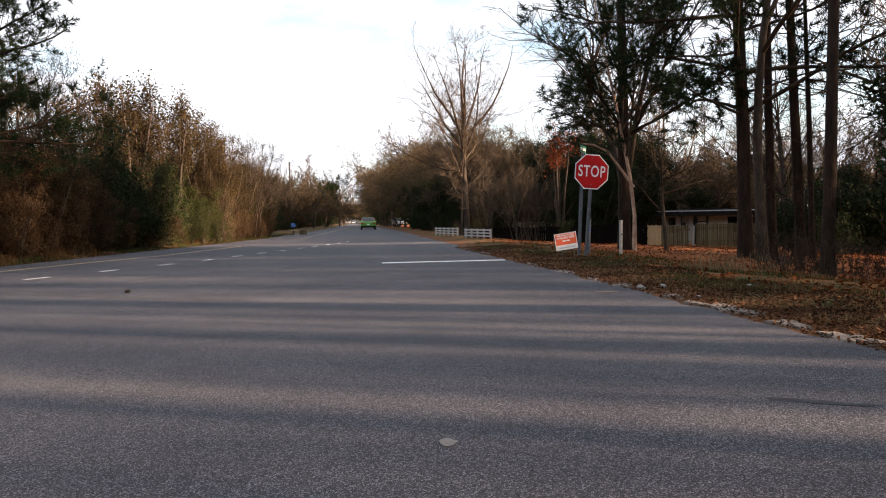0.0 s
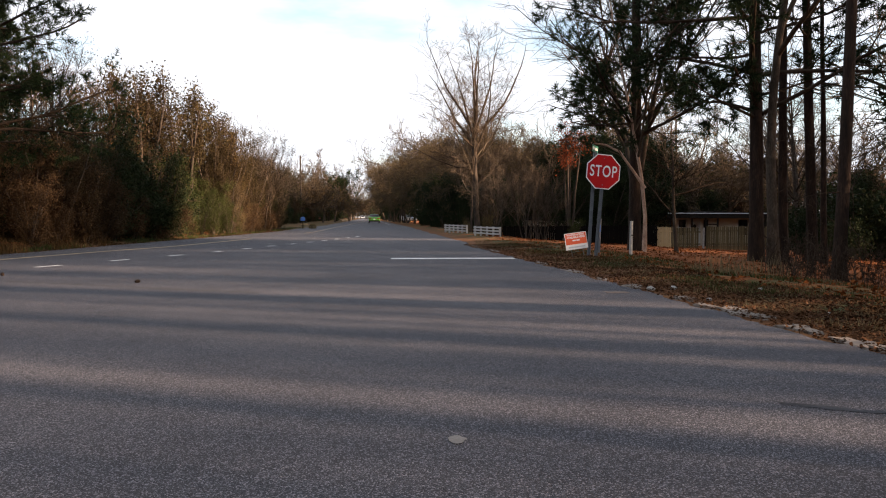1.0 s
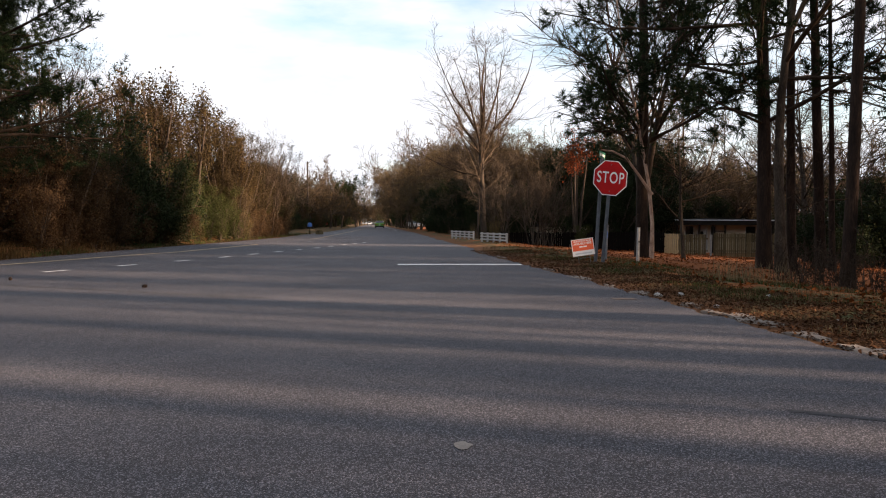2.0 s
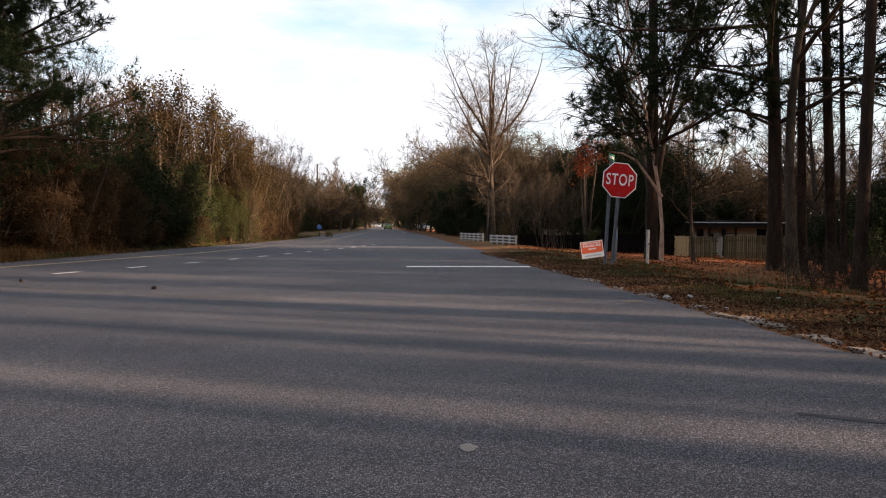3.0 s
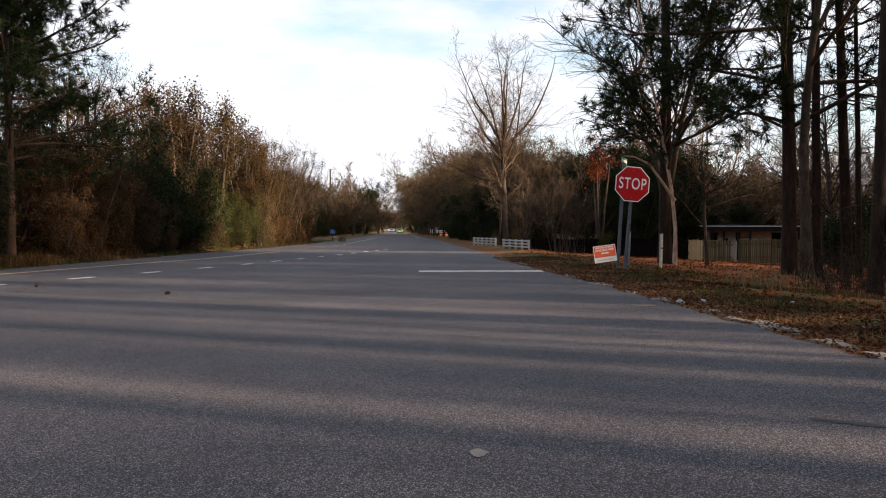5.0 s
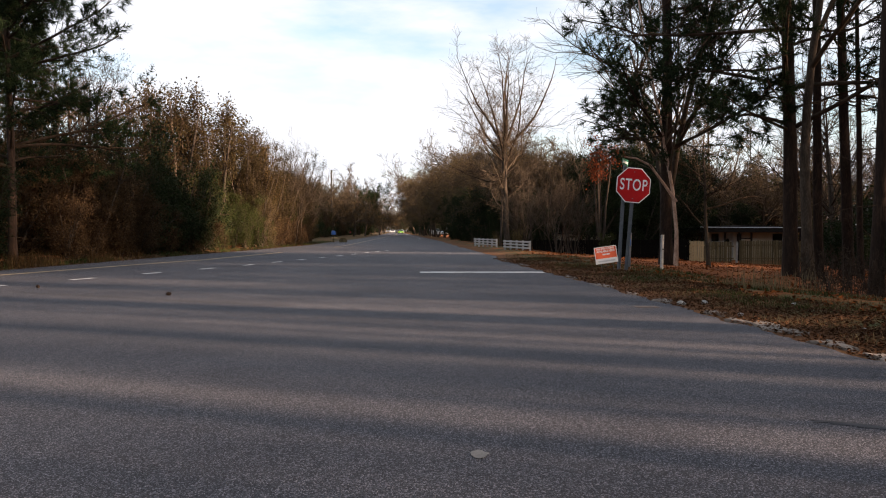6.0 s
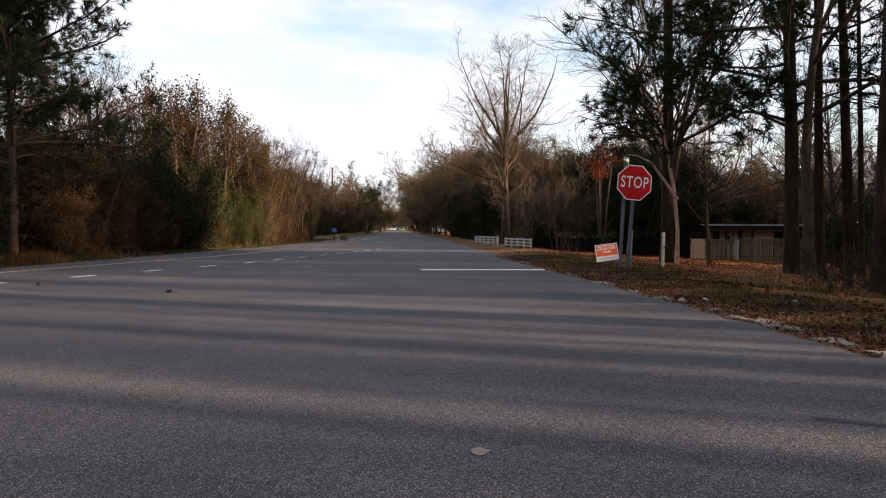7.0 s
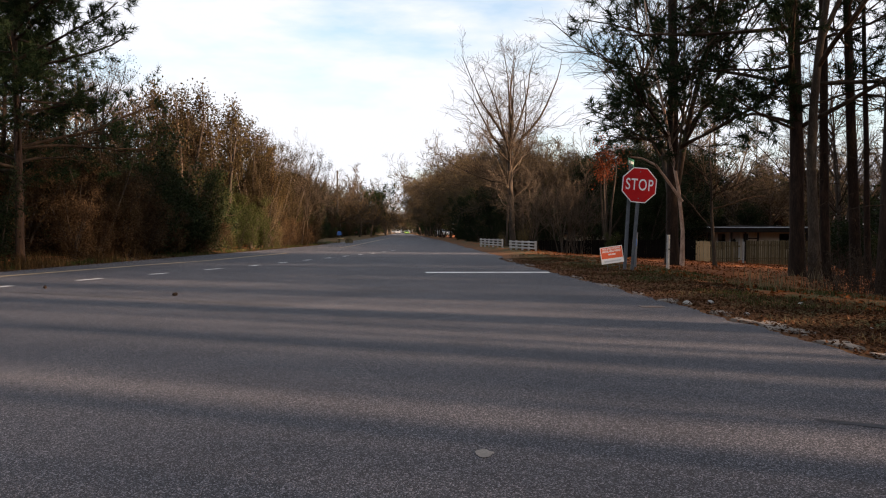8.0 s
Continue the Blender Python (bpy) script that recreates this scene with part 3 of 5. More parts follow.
def make_bare(seed, height, radius, label, bark, twig, leafy=None, spread=(25, 60), twigs=7, upright=0.05, leaf=0.05, leaf_count=2, stems=1, dense=1.0, name="bare_tree", start_t=0.25, width=0, limb=0.015):
    """A leafless winter tree; stems above one give a multi-stemmed clump. leafy: material of the leaves left on it."""
    rng = np.random.default_rng(seed)
    if stems == 1:
        st, wy = np.zeros((1, 3)), np.array([[rng.normal(0, 0.04), rng.normal(0, 0.04), 1.0]])
        ln = np.array([height * 0.75])
    else:
        st = rng.normal(0, 0.25, (stems, 3)) * [1, 1, 0]
        wy = np.stack([rng.normal(0, 0.3, stems), rng.normal(0, 0.3, stems), np.ones(stems)], -1)
        ln = height * rng.uniform(0.55, 0.9, stems)
    st[:, 2] = -0.15
    P0 = limbs(rng, st, wy, ln, 9, 0.05, 0.02)
    R0 = taper(np.full(len(st), radius), 9, 0.3)
    R0[:, 0] *= 1.35
    s1 = sprout(rng, P0, R0, int(9 * dense) if stems == 1 else int(5 * dense), start_t, 0.98, spread, (0.35, 0.7), limb)
    P1 = limbs(rng, *s1[:3], 7, 0.10, upright)
    R1 = taper(s1[3], 7)
    s2 = sprout(rng, P1, R1, int(8 * dense), 0.2, 1.0, (20, 60), (0.28, 0.6), 0.012)
    P2 = limbs(rng, *s2[:3], 4, 0.14, upright)
    R2 = taper(s2[3], 4)
    s3 = sprout(rng, P2, R2, twigs, 0.15, 1.0, (20, 65), (0.3, 0.7), 0.012)
    P3 = limbs(rng, *s3[:3], 3, 0.16, upright)
    R3 = np.maximum(taper(s3[3], 3), 0.0035)
    if width:
        P0, P1, P2, P3 = fit_to([P0, P1, P2, P3], np.concatenate([P2[:, -1], P3[:, -1]]), height, width)
    trunk = [stem_mesh("trunk", [(P0[i:i + 1], R0[i:i + 1], 9)], bark) for i in range(len(P0))]
    crown = stem_mesh("crown", [(P1, R1, 5), (P2, np.maximum(R2, 0.005), 3), (P3, R3, 3)], twig)
    fol = None
    if leafy:
        pts = np.concatenate([P3[:, 1], P3[:, 2], P2[:, 3]])
        v, f = leaves(rng, pts, leaf, leaf_count, 0.12)
        fol = mesh_of("foliage", v, {3: f}, leafy)
    return stand(name, label, "tree" if height > 3.5 else "shrub", "", trunk, crown, fol)


def make_crowned(seed, height, width, radius, label, bark, twig, leafy=None, bole=0.3, ang=(15, 70), lift=0.04, counts=(9, 7, 6, 5), leaf=0.06, leaf_count=1, name="bare_tree", low=0.5, twig_r=0.004):
    """A tree whose short trunk breaks into limbs, limbs into branches and branches into a haze of fine twigs."""
    rng = np.random.default_rng(seed)
    P0 = limbs(rng, np.array([[0, 0, -0.2]]), np.array([[rng.normal(0, 0.05), rng.normal(0, 0.05), 1.0]]), np.array([height * bole * 1.6]), 9, 0.05, 0.03)
    R0 = taper(np.array([radius]), 9, 0.45)
    R0[:, 0] *= 1.3
    s1 = sprout(rng, P0, R0, counts[0], low, 1.0, ang, (0.9, 1.5), 0.013, 0.3)
    P1 = limbs(rng, *s1[:3], 8, 0.09, lift)
    R1 = taper(s1[3], 8, 0.25)
    s2 = sprout(rng, P1, R1, counts[1], 0.22, 1.0, (20, 60), (0.3, 0.55), 0.011, 0.4)
    P2 = limbs(rng, *s2[:3], 6, 0.12, lift)
    R2 = taper(s2[3], 6, 0.3)
    s3 = sprout(rng, P2, R2, counts[2], 0.2, 1.0, (20, 60), (0.3, 0.55), 0.009, 0.4)
    P3 = limbs(rng, *s3[:3], 4, 0.14, lift)
    R3 = np.maximum(taper(s3[3], 4), twig_r * 1.3)
    s4 = sprout(rng, P3, R3, counts[3], 0.2, 1.0, (20, 60), (0.4, 0.8), 0.008, 0.3)
    P4 = limbs(rng, *s4[:3], 3, 0.15, lift)[:, [0, 2]]
    R4 = np.maximum(taper(s4[3], 2), twig_r)
    P0, P1, P2, P3, P4 = fit_to([P0, P1, P2, P3, P4], np.concatenate([P3[:, -1], P4[:, -1]]), height, width)
    trunk = [stem_mesh("trunk", [(P0, R0, 10)], bark)]
    crown = stem_mesh("crown", [(P1, R1, 6), (P2, R2, 4), (P3, R3, 3), (P4, R4, 3)], twig)
    fol = None
    if leafy:
        v, f = leaves(rng, P4[:, 1], leaf, leaf_count, 0.1)
        fol = mesh_of("foliage", v, {3: f}, leafy)
    return stand(name, label, "tree", "", trunk, crown, fol)


def make_broom(seed, height, width, radius, label, bark, twig, fork=0.52):
    """A bare tree whose straight trunk forks low into many long rising limbs with short side branches."""
    rng = np.random.default_rng(seed)
    P0 = limbs(rng, np.array([[0, 0, -0.2]]), np.array([[0.02, 0.0, 1.0]]), np.array([height * fork]), 10, 0.025, 0.03)
    R0 = taper(np.array([radius]), 10, 0.6)
    R0[:, 0] *= 1.3
    s1 = sprout(rng, P0, R0, 10, 0.74, 1.0, (6, 46), (0.75, 1.05), 0.015, 0.1)
    P1 = limbs(rng, *s1[:3], 9, 0.07, 0.012)
    R1 = taper(s1[3], 9, 0.12)
    low = sprout(rng, P0, R0, 8, 0.55, 0.9, (50, 85), (0.4, 0.62), 0.010, 0.1)
    L1 = limbs(rng, *low[:3], 9, 0.10, 0.04)
    P1, R1 = np.concatenate([P1, L1]), np.concatenate([R1, taper(low[3], 9, 0.2)])
    s2 = sprout(rng, P1, R1, 8, 0.2, 1.0, (25, 60), (0.18, 0.42), 0.010, 0.5)
    P2 = limbs(rng, *s2[:3], 6, 0.10, 0.05)
    R2 = taper(s2[3], 6, 0.3)
    s3 = sprout(rng, P2, R2, 6, 0.2, 1.0, (20, 60), (0.3, 0.6), 0.010, 0.4)
    P3 = limbs(rng, *s3[:3], 4, 0.12, 0.05)
    R3 = np.maximum(taper(s3[3], 4), 0.006)
    s4 = sprout(rng, P3, R3, 3, 0.2, 1.0, (20, 60), (0.4, 0.8), 0.008, 0.3)
    P4 = limbs(rng, *s4[:3], 3, 0.14, 0.04)[:, [0, 2]]
    R4 = np.maximum(taper(s4[3], 2), 0.005)
    P0, P1, P2, P3, P4 = fit_to([P0, P1, P2, P3, P4], P1[:10, -1], height, width)
    trunk = [stem_mesh("trunk", [(P0, R0, 10)], bark)]
    crown = stem_mesh("crown", [(P1, R1, 7), (P2, R2, 4), (P3, R3, 3), (P4, R4, 3)], twig)
    return stand("bare_tree", label, "tree", "", trunk, crown)


def make_pine(seed, height, radius, label, first=0.3, boughs=26, lean=(0, 0), tufts=7, size=0.24, reach=(0.16, 0.26), name="pine_tree", bark=None, shoots=4, sub=6):
    """A tall pine: bare lower trunk with dead stubs, level boughs with tufted ends."""
    rng = np.random.default_rng(seed)
    P0 = limbs(rng, np.array([[0, 0, -0.3]]), np.array([[lean[0], lean[1], 1.0]]), np.array([height]), 16, 0.012, 0.01)
    R0 = taper(np.array([radius]), 16, 0.28)
    R0[:, 0] *= 1.3
    s1 = sprout(rng, P0, R0, boughs, first, 0.99, (60, 95), reach, 0.014, 0.75)
    P1 = limbs(rng, *s1[:3], 8, 0.09, 0.02)
    R1 = taper(s1[3], 8)
    s2 = sprout(rng, P1, R1, sub, 0.22, 1.0, (25, 60), (0.25, 0.5), 0.012)
    P2 = limbs(rng, *s2[:3], 5, 0.13, 0.03)
    R2 = np.maximum(taper(s2[3], 5), 0.005)
    s3 = sprout(rng, P2, R2, shoots, 0.2, 1.0, (25, 65), (0.3, 0.6), 0.012)
    P3 = limbs(rng, *s3[:3], 4, 0.15, 0.05)
    R3 = np.maximum(taper(s3[3], 4), 0.004)
    # dead stubs and thin bare boughs below the crown
    s4 = sprout(rng, P0, R0, 12, 0.08, first, (60, 110), (0.015, 0.08), 0.010, 0.2)
    P4 = limbs(rng, *s4[:3], 6, 0.14, -0.02)
    s5 = sprout(rng, P4, taper(s4[3], 6), 4, 0.3, 1, (30, 70), (0.3, 0.6), 0.01)
    P5 = limbs(rng, *s5[:3], 4, 0.15, 0.0)
    trunk = [stem_mesh("trunk", [(P0, R0, 14)], bark or PINE_BARK)]
    crown = stem_mesh("crown", [(P1, R1, 6), (P2, R2, 4), (P3, R3, 3), (P4, taper(s4[3], 6), 5), (P5, np.maximum(taper(s5[3], 4), 0.004), 3)], TWIG_DARK)
    ends = [tip_of(P3), tip_of(P2), (P3[:, 2], unit(P3[:, 3] - P3[:, 1]))]
    at, way = np.concatenate([e[0] for e in ends]), np.concatenate([e[1] for e in ends])
    v, f = needles(rng, at, way, size, tufts)
    return stand(name, label, "tree", "", trunk, crown, mesh_of("foliage", v, {3: f}, NEEDLE))


def make_evergreen(seed, height, width, label, leafy, leaf=0.09, count=5, name="evergreen_tree", stems=5, dense=1.0, low=0.1, fine=True, shoots=2):
    """A broad leafy tree or bush whose leaves hang on a real frame of limbs; fine: with its twigs."""
    rng = np.random.default_rng(seed)
    st = rng.normal(0, 0.18, (stems, 3)) * [1, 1, 0] + [0, 0, -0.1]
    out = rng.normal(0, 0.5 * width / height, (stems, 2))
    wy = np.concatenate([out, np.ones((stems, 1))], 1)
    P0 = limbs(rng, st, wy, height * rng.uniform(0.65, 0.95, stems), 7, 0.07, 0.02)
    R0 = taper(np.full(stems, 0.014 * height if stems > 3 else 0.018 * height), 7, 0.25)
    s1 = sprout(rng, P0, R0, int(9 * dense), low, 1.0, (35, 80), (0.22, 0.5), 0.014, 0.55)
    P1 = limbs(rng, *s1[:3], 5, 0.12, 0.03)
    R1 = taper(s1[3], 5)
    s2 = sprout(rng, P1, R1, 8, 0.15, 1.0, (25, 70), (0.28, 0.55), 0.010)
    P2 = limbs(rng, *s2[:3], 4, 0.16, 0.02)
    R2 = np.maximum(taper(s2[3], 4), 0.004)
    s3 = sprout(rng, P2, R2, shoots, 0.2, 1.0, (25, 65), (0.45, 0.9), 0.010)
    P3 = limbs(rng, *s3[:3], 3, 0.16, 0.0)
    P0, P1, P2, P3 = fit_to([P0, P1, P2, P3], np.concatenate([P2[:, -1], P3[:, -1]]), height, width)
    trunk = [stem_mesh("trunk", [(P0[i:i + 1], R0[i:i + 1], 6)], GREY_BARK) for i in range(stems)]
    wood = [(P1, R1, 4), (P2, R2, 3)] if fine else [(P1, R1, 3)]
    if fine:
        wood.append((P3[:, [0, 2]], np.maximum(taper(s3[3], 2), 0.003), 3))
    crown = stem_mesh("crown", wood, TWIG if leafy in (LEAF_OLIVE, LEAF_TAN) else TWIG_DARK)
    pts = np.concatenate([P2[:, 2], P2[:, 3], P3[:, 1], P3[:, 2]] if fine else [P2[:, 2], P3[:, 1], P3[:, 2]])
    v, f = leaves(rng, pts, leaf, count, 0.10 + leaf * 0.6, 0.3)
    return stand(name, label, "tree" if height > 3.5 else "shrub", "", trunk, crown, mesh_of("foliage", v, {3: f}, leafy))


def put(src, x, y, turn=0.0, size=1.0, label="", group="", lean=(0, 0), tall=1.0, z=None):
    """Another tree of the same make, standing on the ground."""
    h = float(land(x, y)) if z is None else z
    m = pose(x, y, h, lean[0], lean[1], turn) @ Matrix.Diagonal((size, size, size * tall, 1))
    return tagged(copy_thing(src, m), label, "", group)


def settle(src, x, y, turn=0.0, size=1.0):
    """Stand the first of a make on the ground."""
    src.matrix_basis = pose(x, y, float(land(x, y)), 0, 0, turn) @ Matrix.Diagonal((size, size, size, 1))
    return src


def plant_right():
    """The wooded side with the sign: pines by the ditch, a big pine with a pale-barked tree before it, a bare many-topped tree by the rail fence."""
    pine_a = make_pine(11, 19, 0.19, "tall pine with dark furrowed bark rising from the pine straw", 0.20, 38, tufts=15, shoots=5, sub=7)
    settle(pine_a, 10.16, 20.5, 40)
    pine_b = make_pine(12, 17, 0.13, "slim pine with dark bark among other trunks", 0.36, 20)
    settle(pine_b, 11.16, 21.0, 110)
    pine_c = make_pine(13, 18, 0.165, "tall dark pine with dead lower stubs", 0.38, 20)
    settle(pine_c, 13.09, 22.9, 200)
    put(pine_b, 8.85, 14.6, 250, 0.98, "dark pine leaning slightly beside the ditch", lean=(0, 1.5))
    put(pine_b, 12.55, 21.4, 60, 0.7, "thin leaning pine with dark bark", lean=(0, 3.0))
    big = make_pine(21, 17, 0.20, "big old pine with heavy spreading boughs above the dark fence", 0.215, 56, (-0.01, 0), 11, 0.21, (0.15, 0.25), shoots=6, sub=8)
    settle(big, 8.30, 24.7, 15)
    grey = make_bare(31, 15, 0.14, "leaning grey-barked tree with a bare trunk beside a pine", GREY_BARK, TWIG_DARK, start_t=0.45, spread=(20, 50))
    grey.matrix_basis = pose(10.1, 19.5, float(land(10.1, 19.5)), 0, -4.2, 0)
    pale = make_bare(32, 13, 0.062, "pale mottled tree trunk with a bare forking crown", PALE_BARK, TWIG, start_t=0.28, spread=(15, 45), upright=0.08)
    settle(pale, 8.32, 23.9, 0)
    bough = np.array([[[0.0, 0.0, 1.95], [-0.38, -0.05, 2.45], [-0.82, -0.08, 3.02], [-1.25, -0.1, 3.22], [-1.75, -0.1, 3.28], [-2.2, -0.05, 3.5]]])
    limb = part("limb", stem_mesh("limb", [(bough, np.linspace(0.052, 0.012, 6)[None], 8)], PALE_BARK), None, pale)
    rng = np.random.default_rng(70)
    sh = sprout(rng, bough, np.full((1, 6), 0.03), 12, 0.35, 1.0, (25, 70), (0.2, 0.5), 0.012)
    tw = limbs(rng, *sh[:3], 5, 0.15, 0.03)
    part("spray", stem_mesh("spray", [(tw, np.maximum(taper(sh[3], 5), 0.004), 4)], TWIG), None, limb)
    wide = make_bare(33, 13, 0.14, "large bare tree with arching boughs beside the big pine", GREY_BARK, TWIG_DARK, start_t=0.3, spread=(20, 55), dense=1.5, twigs=6, width=9.2, limb=0.010, upright=0.04)
    settle(wide, 9.25, 27.5, 290)
    for x, y, t, s in ((10.6, 31.5, 110, 0.95), (17.5, 33.5, 220, 0.65)):
        put(wide, x, y, t, s, "large bare tree with arching boughs in the wood")
    small = make_bare(34, 5.2, 0.07, "small forked bare tree standing in the pine straw", GREY_BARK, TWIG_DARK, start_t=0.35, spread=(30, 65), upright=-0.02)
    settle(small, 10.35, 26.5, 120)
    snag = make_broom(35, 11.9, 9.6, 0.19, "tall bare many-topped tree beside the white rail fence", GREY_BARK, TWIG_DARK)
    settle(snag, 6.6, 48.5, 125)
    second = make_broom(38, 8.6, 5.4, 0.075, "slimmer pale bare tree beside the rail fence", GREY_BARK, TWIG)
    settle(second, 6.15, 48.2, 20)
    twiggy = make_bare(36, 5.0, 0.03, "many-stemmed bare twiggy shrub in front of the dark fence", GREY_BARK, TWIG, stems=8, spread=(15, 45), dense=1.0, upright=0.06, name="bare_shrub", width=3.4)
    settle(twiggy, 7.7, 38.5, 0)
    put(twiggy, 6.8, 42.5, 80, 0.95, "bare twiggy shrub beside the rail fence")
    put(twiggy, 9.2, 43.0, 140, 1.1, "tall bare twiggy shrub near the dark fence")
    put(twiggy, 8.3, 52.0, 20, 1.2, "tall bare twiggy shrub near the dark fence")
    # evergreens below, fine tan crowns above, beside the far road
    ever = make_evergreen(41, 8.0, 6.5, "dense dark evergreen tree standing in the woods", LEAF_DARK, 0.26, 3, stems=3, dense=1.5, low=0.12, fine=False)
    settle(ever, 19.5, 74, 0)
    oak = make_evergreen(47, 8.0, 6.8, "dense dark evergreen tree beside the road", LEAF_DARK, 0.13, 9, stems=4, dense=1.6, low=0.03, fine=False)
    settle(oak, 12.6, 52.5, 0, 0.85)
    for x, y, t, s in ((17.2, 58.5, 10, 1.2), (19.6, 60, 120, 1.15), (15.5, 57, 80, 1.05), (16.4, 54.5, 10, 0.9), (11.0, 56.5, 33, 0.66), (9.4, 50.8, 120, 0.58), (8.0, 53.5, 200, 0.56), (7.4, 57, 75, 0.58), (9.8, 57, 0, 0.7), (7.0, 61, 140, 0.6), (6.9, 65, 5, 0.64), (6.8, 69.5, 200, 0.68), (6.9, 74, 165, 0.7), (7.0, 79, 300, 0.74), (7.2, 84, 210, 0.78), (7.6, 90, 40, 0.8), (8.0, 96, 100, 0.84), (10.5, 68, 150, 0.8), (11.0, 80, 20, 0.9)):
        put(oak, x, y, t, s)
    for x, y, t, s in ((13.5, 128, 310, 1.1), (14.6, 150, 20, 1.1), (15.2, 162, 100, 1.25), (16.5, 178, 70, 1.2), (16.6, 196, 170, 1.2), (14, 80, 0, 0.9), (25, 78, 100, 1.0)):
        put(ever, x, y, t, s, "dense dark evergreen tree beside other roadside trees")
    high = make_evergreen(59, 11.0, 11.0, "tall dark evergreen tree with boughs reaching over the road", LEAF_DARK, 0.17, 7, stems=3, dense=1.7, low=0.36, fine=False)
    settle(high, 8.8, 106, 0, 0.78)
    for x, y, t, s in ((8.2, 115, 120, 0.8), (6.4, 127, 70, 0.78), (6.4, 141, 200, 0.85), (6.2, 160, 130, 0.95), (6.0, 178, 280, 1.0), (5.8, 200, 20, 1.05), (5.6, 228, 90, 1.1)):
        put(high, x, y, t, s)
    mixed = make_crowned(42, 9.5, 10.0, 0.18, "broad tree with a fine tan twig crown at the roadside", GREY_BARK, TWIG, LEAF_TAN, 0.34, (15, 85), 0.03, (19, 9, 6, 5), 0.085, 5, low=0.5, twig_r=0.010)
    settle(mixed, 8.8, 60.0, 0, 0.86)
    far = make_crowned(48, 9.5, 10.0, 0.18, "broad tree with a fine tan twig crown in the distance", GREY_BARK, TWIG, LEAF_TAN, 0.34, (15, 85), 0.03, (12, 7, 4, 3), 0.09, 2, low=0.5, twig_r=0.012)
    settle(far, 11.2, 168.0, 80, 1.5)
    for x, y, t, s in ((9.4, 67, 60, 0.95), (9.4, 76, 190, 1.1), (9.2, 87, 290, 1.22), (9.0, 99, 40, 1.32), (9.0, 114, 170, 1.38), (11.0, 58, 250, 0.84), (12.8, 64, 250, 0.9), (9.6, 134, 20, 1.38), (7.6, 107, 310, 1.18), (7.4, 125, 95, 1.25), (7.0, 148, 230, 1.3), (5.7, 137, 15, 1.25), (5.3, 157, 120, 1.4), (5.2, 177, 260, 1.45)):
        put(mixed, x, y, t, s)
    for x, y, t, s in ((10.8, 156, 10, 1.4), (7.6, 215, 80, 1.5), (13.6, 185, 200, 1.5), (13.5, 88, 15, 1.15)):
        put(far, x, y, t, s)
    # a tall, mostly hidden rank added deep in the wood shades the far road
    for k in range(26):
        y = 72 + 5.6 * k
        put(ever, 16.5 + 2.0 * (k % 3) + 0.02 * y, y, 47 * k, (0.95 if k < 5 else 1.32) + 0.06 * (k % 4), "tall dark evergreen in the wood behind the roadside trees")
    for x, y, t, s in ((18.4, 57.5, 10, 1.2), (20.8, 61, 200, 1.2), (16.2, 62, 90, 1.1), (18.6, 66, 300, 1.15)):
        put(oak, x, y, t, s, "tall dark evergreen in the wood behind the roadside trees")
    red = make_evergreen(43, 6.2, 1.7, "rust-red leaves hanging on a small tree before dark evergreens", LEAF_RED, 0.10, 2, "red_leaved_tree", 4, 0.6, 0.88)
    settle(red, 12.3, 48.6, 0, 1.2)
    tan_bush = make_evergreen(44, 1.5, 0.9, "dry tan bush catching the sun behind the rail fence", LEAF_TAN, 0.07, 3, "dry_bush", 4, 0.5, fine=False)
    settle(tan_bush, 5.75, 38.6, 0, 0.78)
    put(tan_bush, 5.8, 46.8, 70, 0.7)
    # woods behind the house and on either hand
    wood = make_bare(45, 11, 0.12, "bare winter tree in the woods behind the fence", GREY_BARK, TWIG_DARK, start_t=0.25, spread=(25, 60), twigs=6, width=6)
    settle(wood, 22.0, 40.0)
    rng = random.Random(8)
    for _ in range(70):
        x, y = rng.uniform(13, 75), rng.uniform(34, 110)
        if (y < 72 and 0.33 < x / y < 0.52) or x / y < 0.17 or x / y > 0.85:
            continue
        put((wood, wood, wood, pine_b, far, ever)[rng.randrange(6) if x / y < 0.5 else rng.randrange(2)], x, y, rng.uniform(0, 360), rng.uniform(0.75, 1.1), "winter tree in the woods behind the fences")
    # a closed stand at the back of the wood
    for i in range(16):
        y = rng.uniform(63, 71)
        put((oak, far)[i % 2], y * (0.33 + 0.2 * i / 15), y, rng.uniform(0, 360), rng.uniform(0.95, 1.1) * (0.85 if i < 6 else 0.62), "dark tree in the closed stand behind the house")
    for i in range(34):
        a = 0.13 + 0.78 * i / 33
        d = rng.uniform(74, 100)
        put((ever, ever, far)[rng.randrange(3)], d * a, d, rng.uniform(0, 360), rng.uniform(0.85, 1.1), "dark tree in the closed stand behind the house")
    for i in range(20):
        x = rng.uniform(30, 55)
        put((ever, wood, wood)[rng.randrange(3)], x, x / rng.uniform(0.78, 1.5), rng.uniform(0, 360), rng.uniform(0.8, 1.05), "dark tree in the closed stand beyond the pines")
    # added to shade the fences and shrubs; the tallest stand out of view
    for i in range(16):
        x = rng.uniform(21, 30)
        a = rng.uniform(0.56, 0.95)
        put((oak, ever, wood)[i % 3], x, x / a, rng.uniform(0, 360), 1.1 if a > 0.76 else 0.55, "dark tree in the closed stand beyond the pines")
    for i in range(12):
        x = rng.uniform(33, 46)
        a = rng.uniform(0.58, 1.0)
        put((ever, far)[i % 2], x, x / a, rng.uniform(0, 360), 1.4 if a > 0.78 else 0.7, "tall tree in the closed stand beyond the pines")
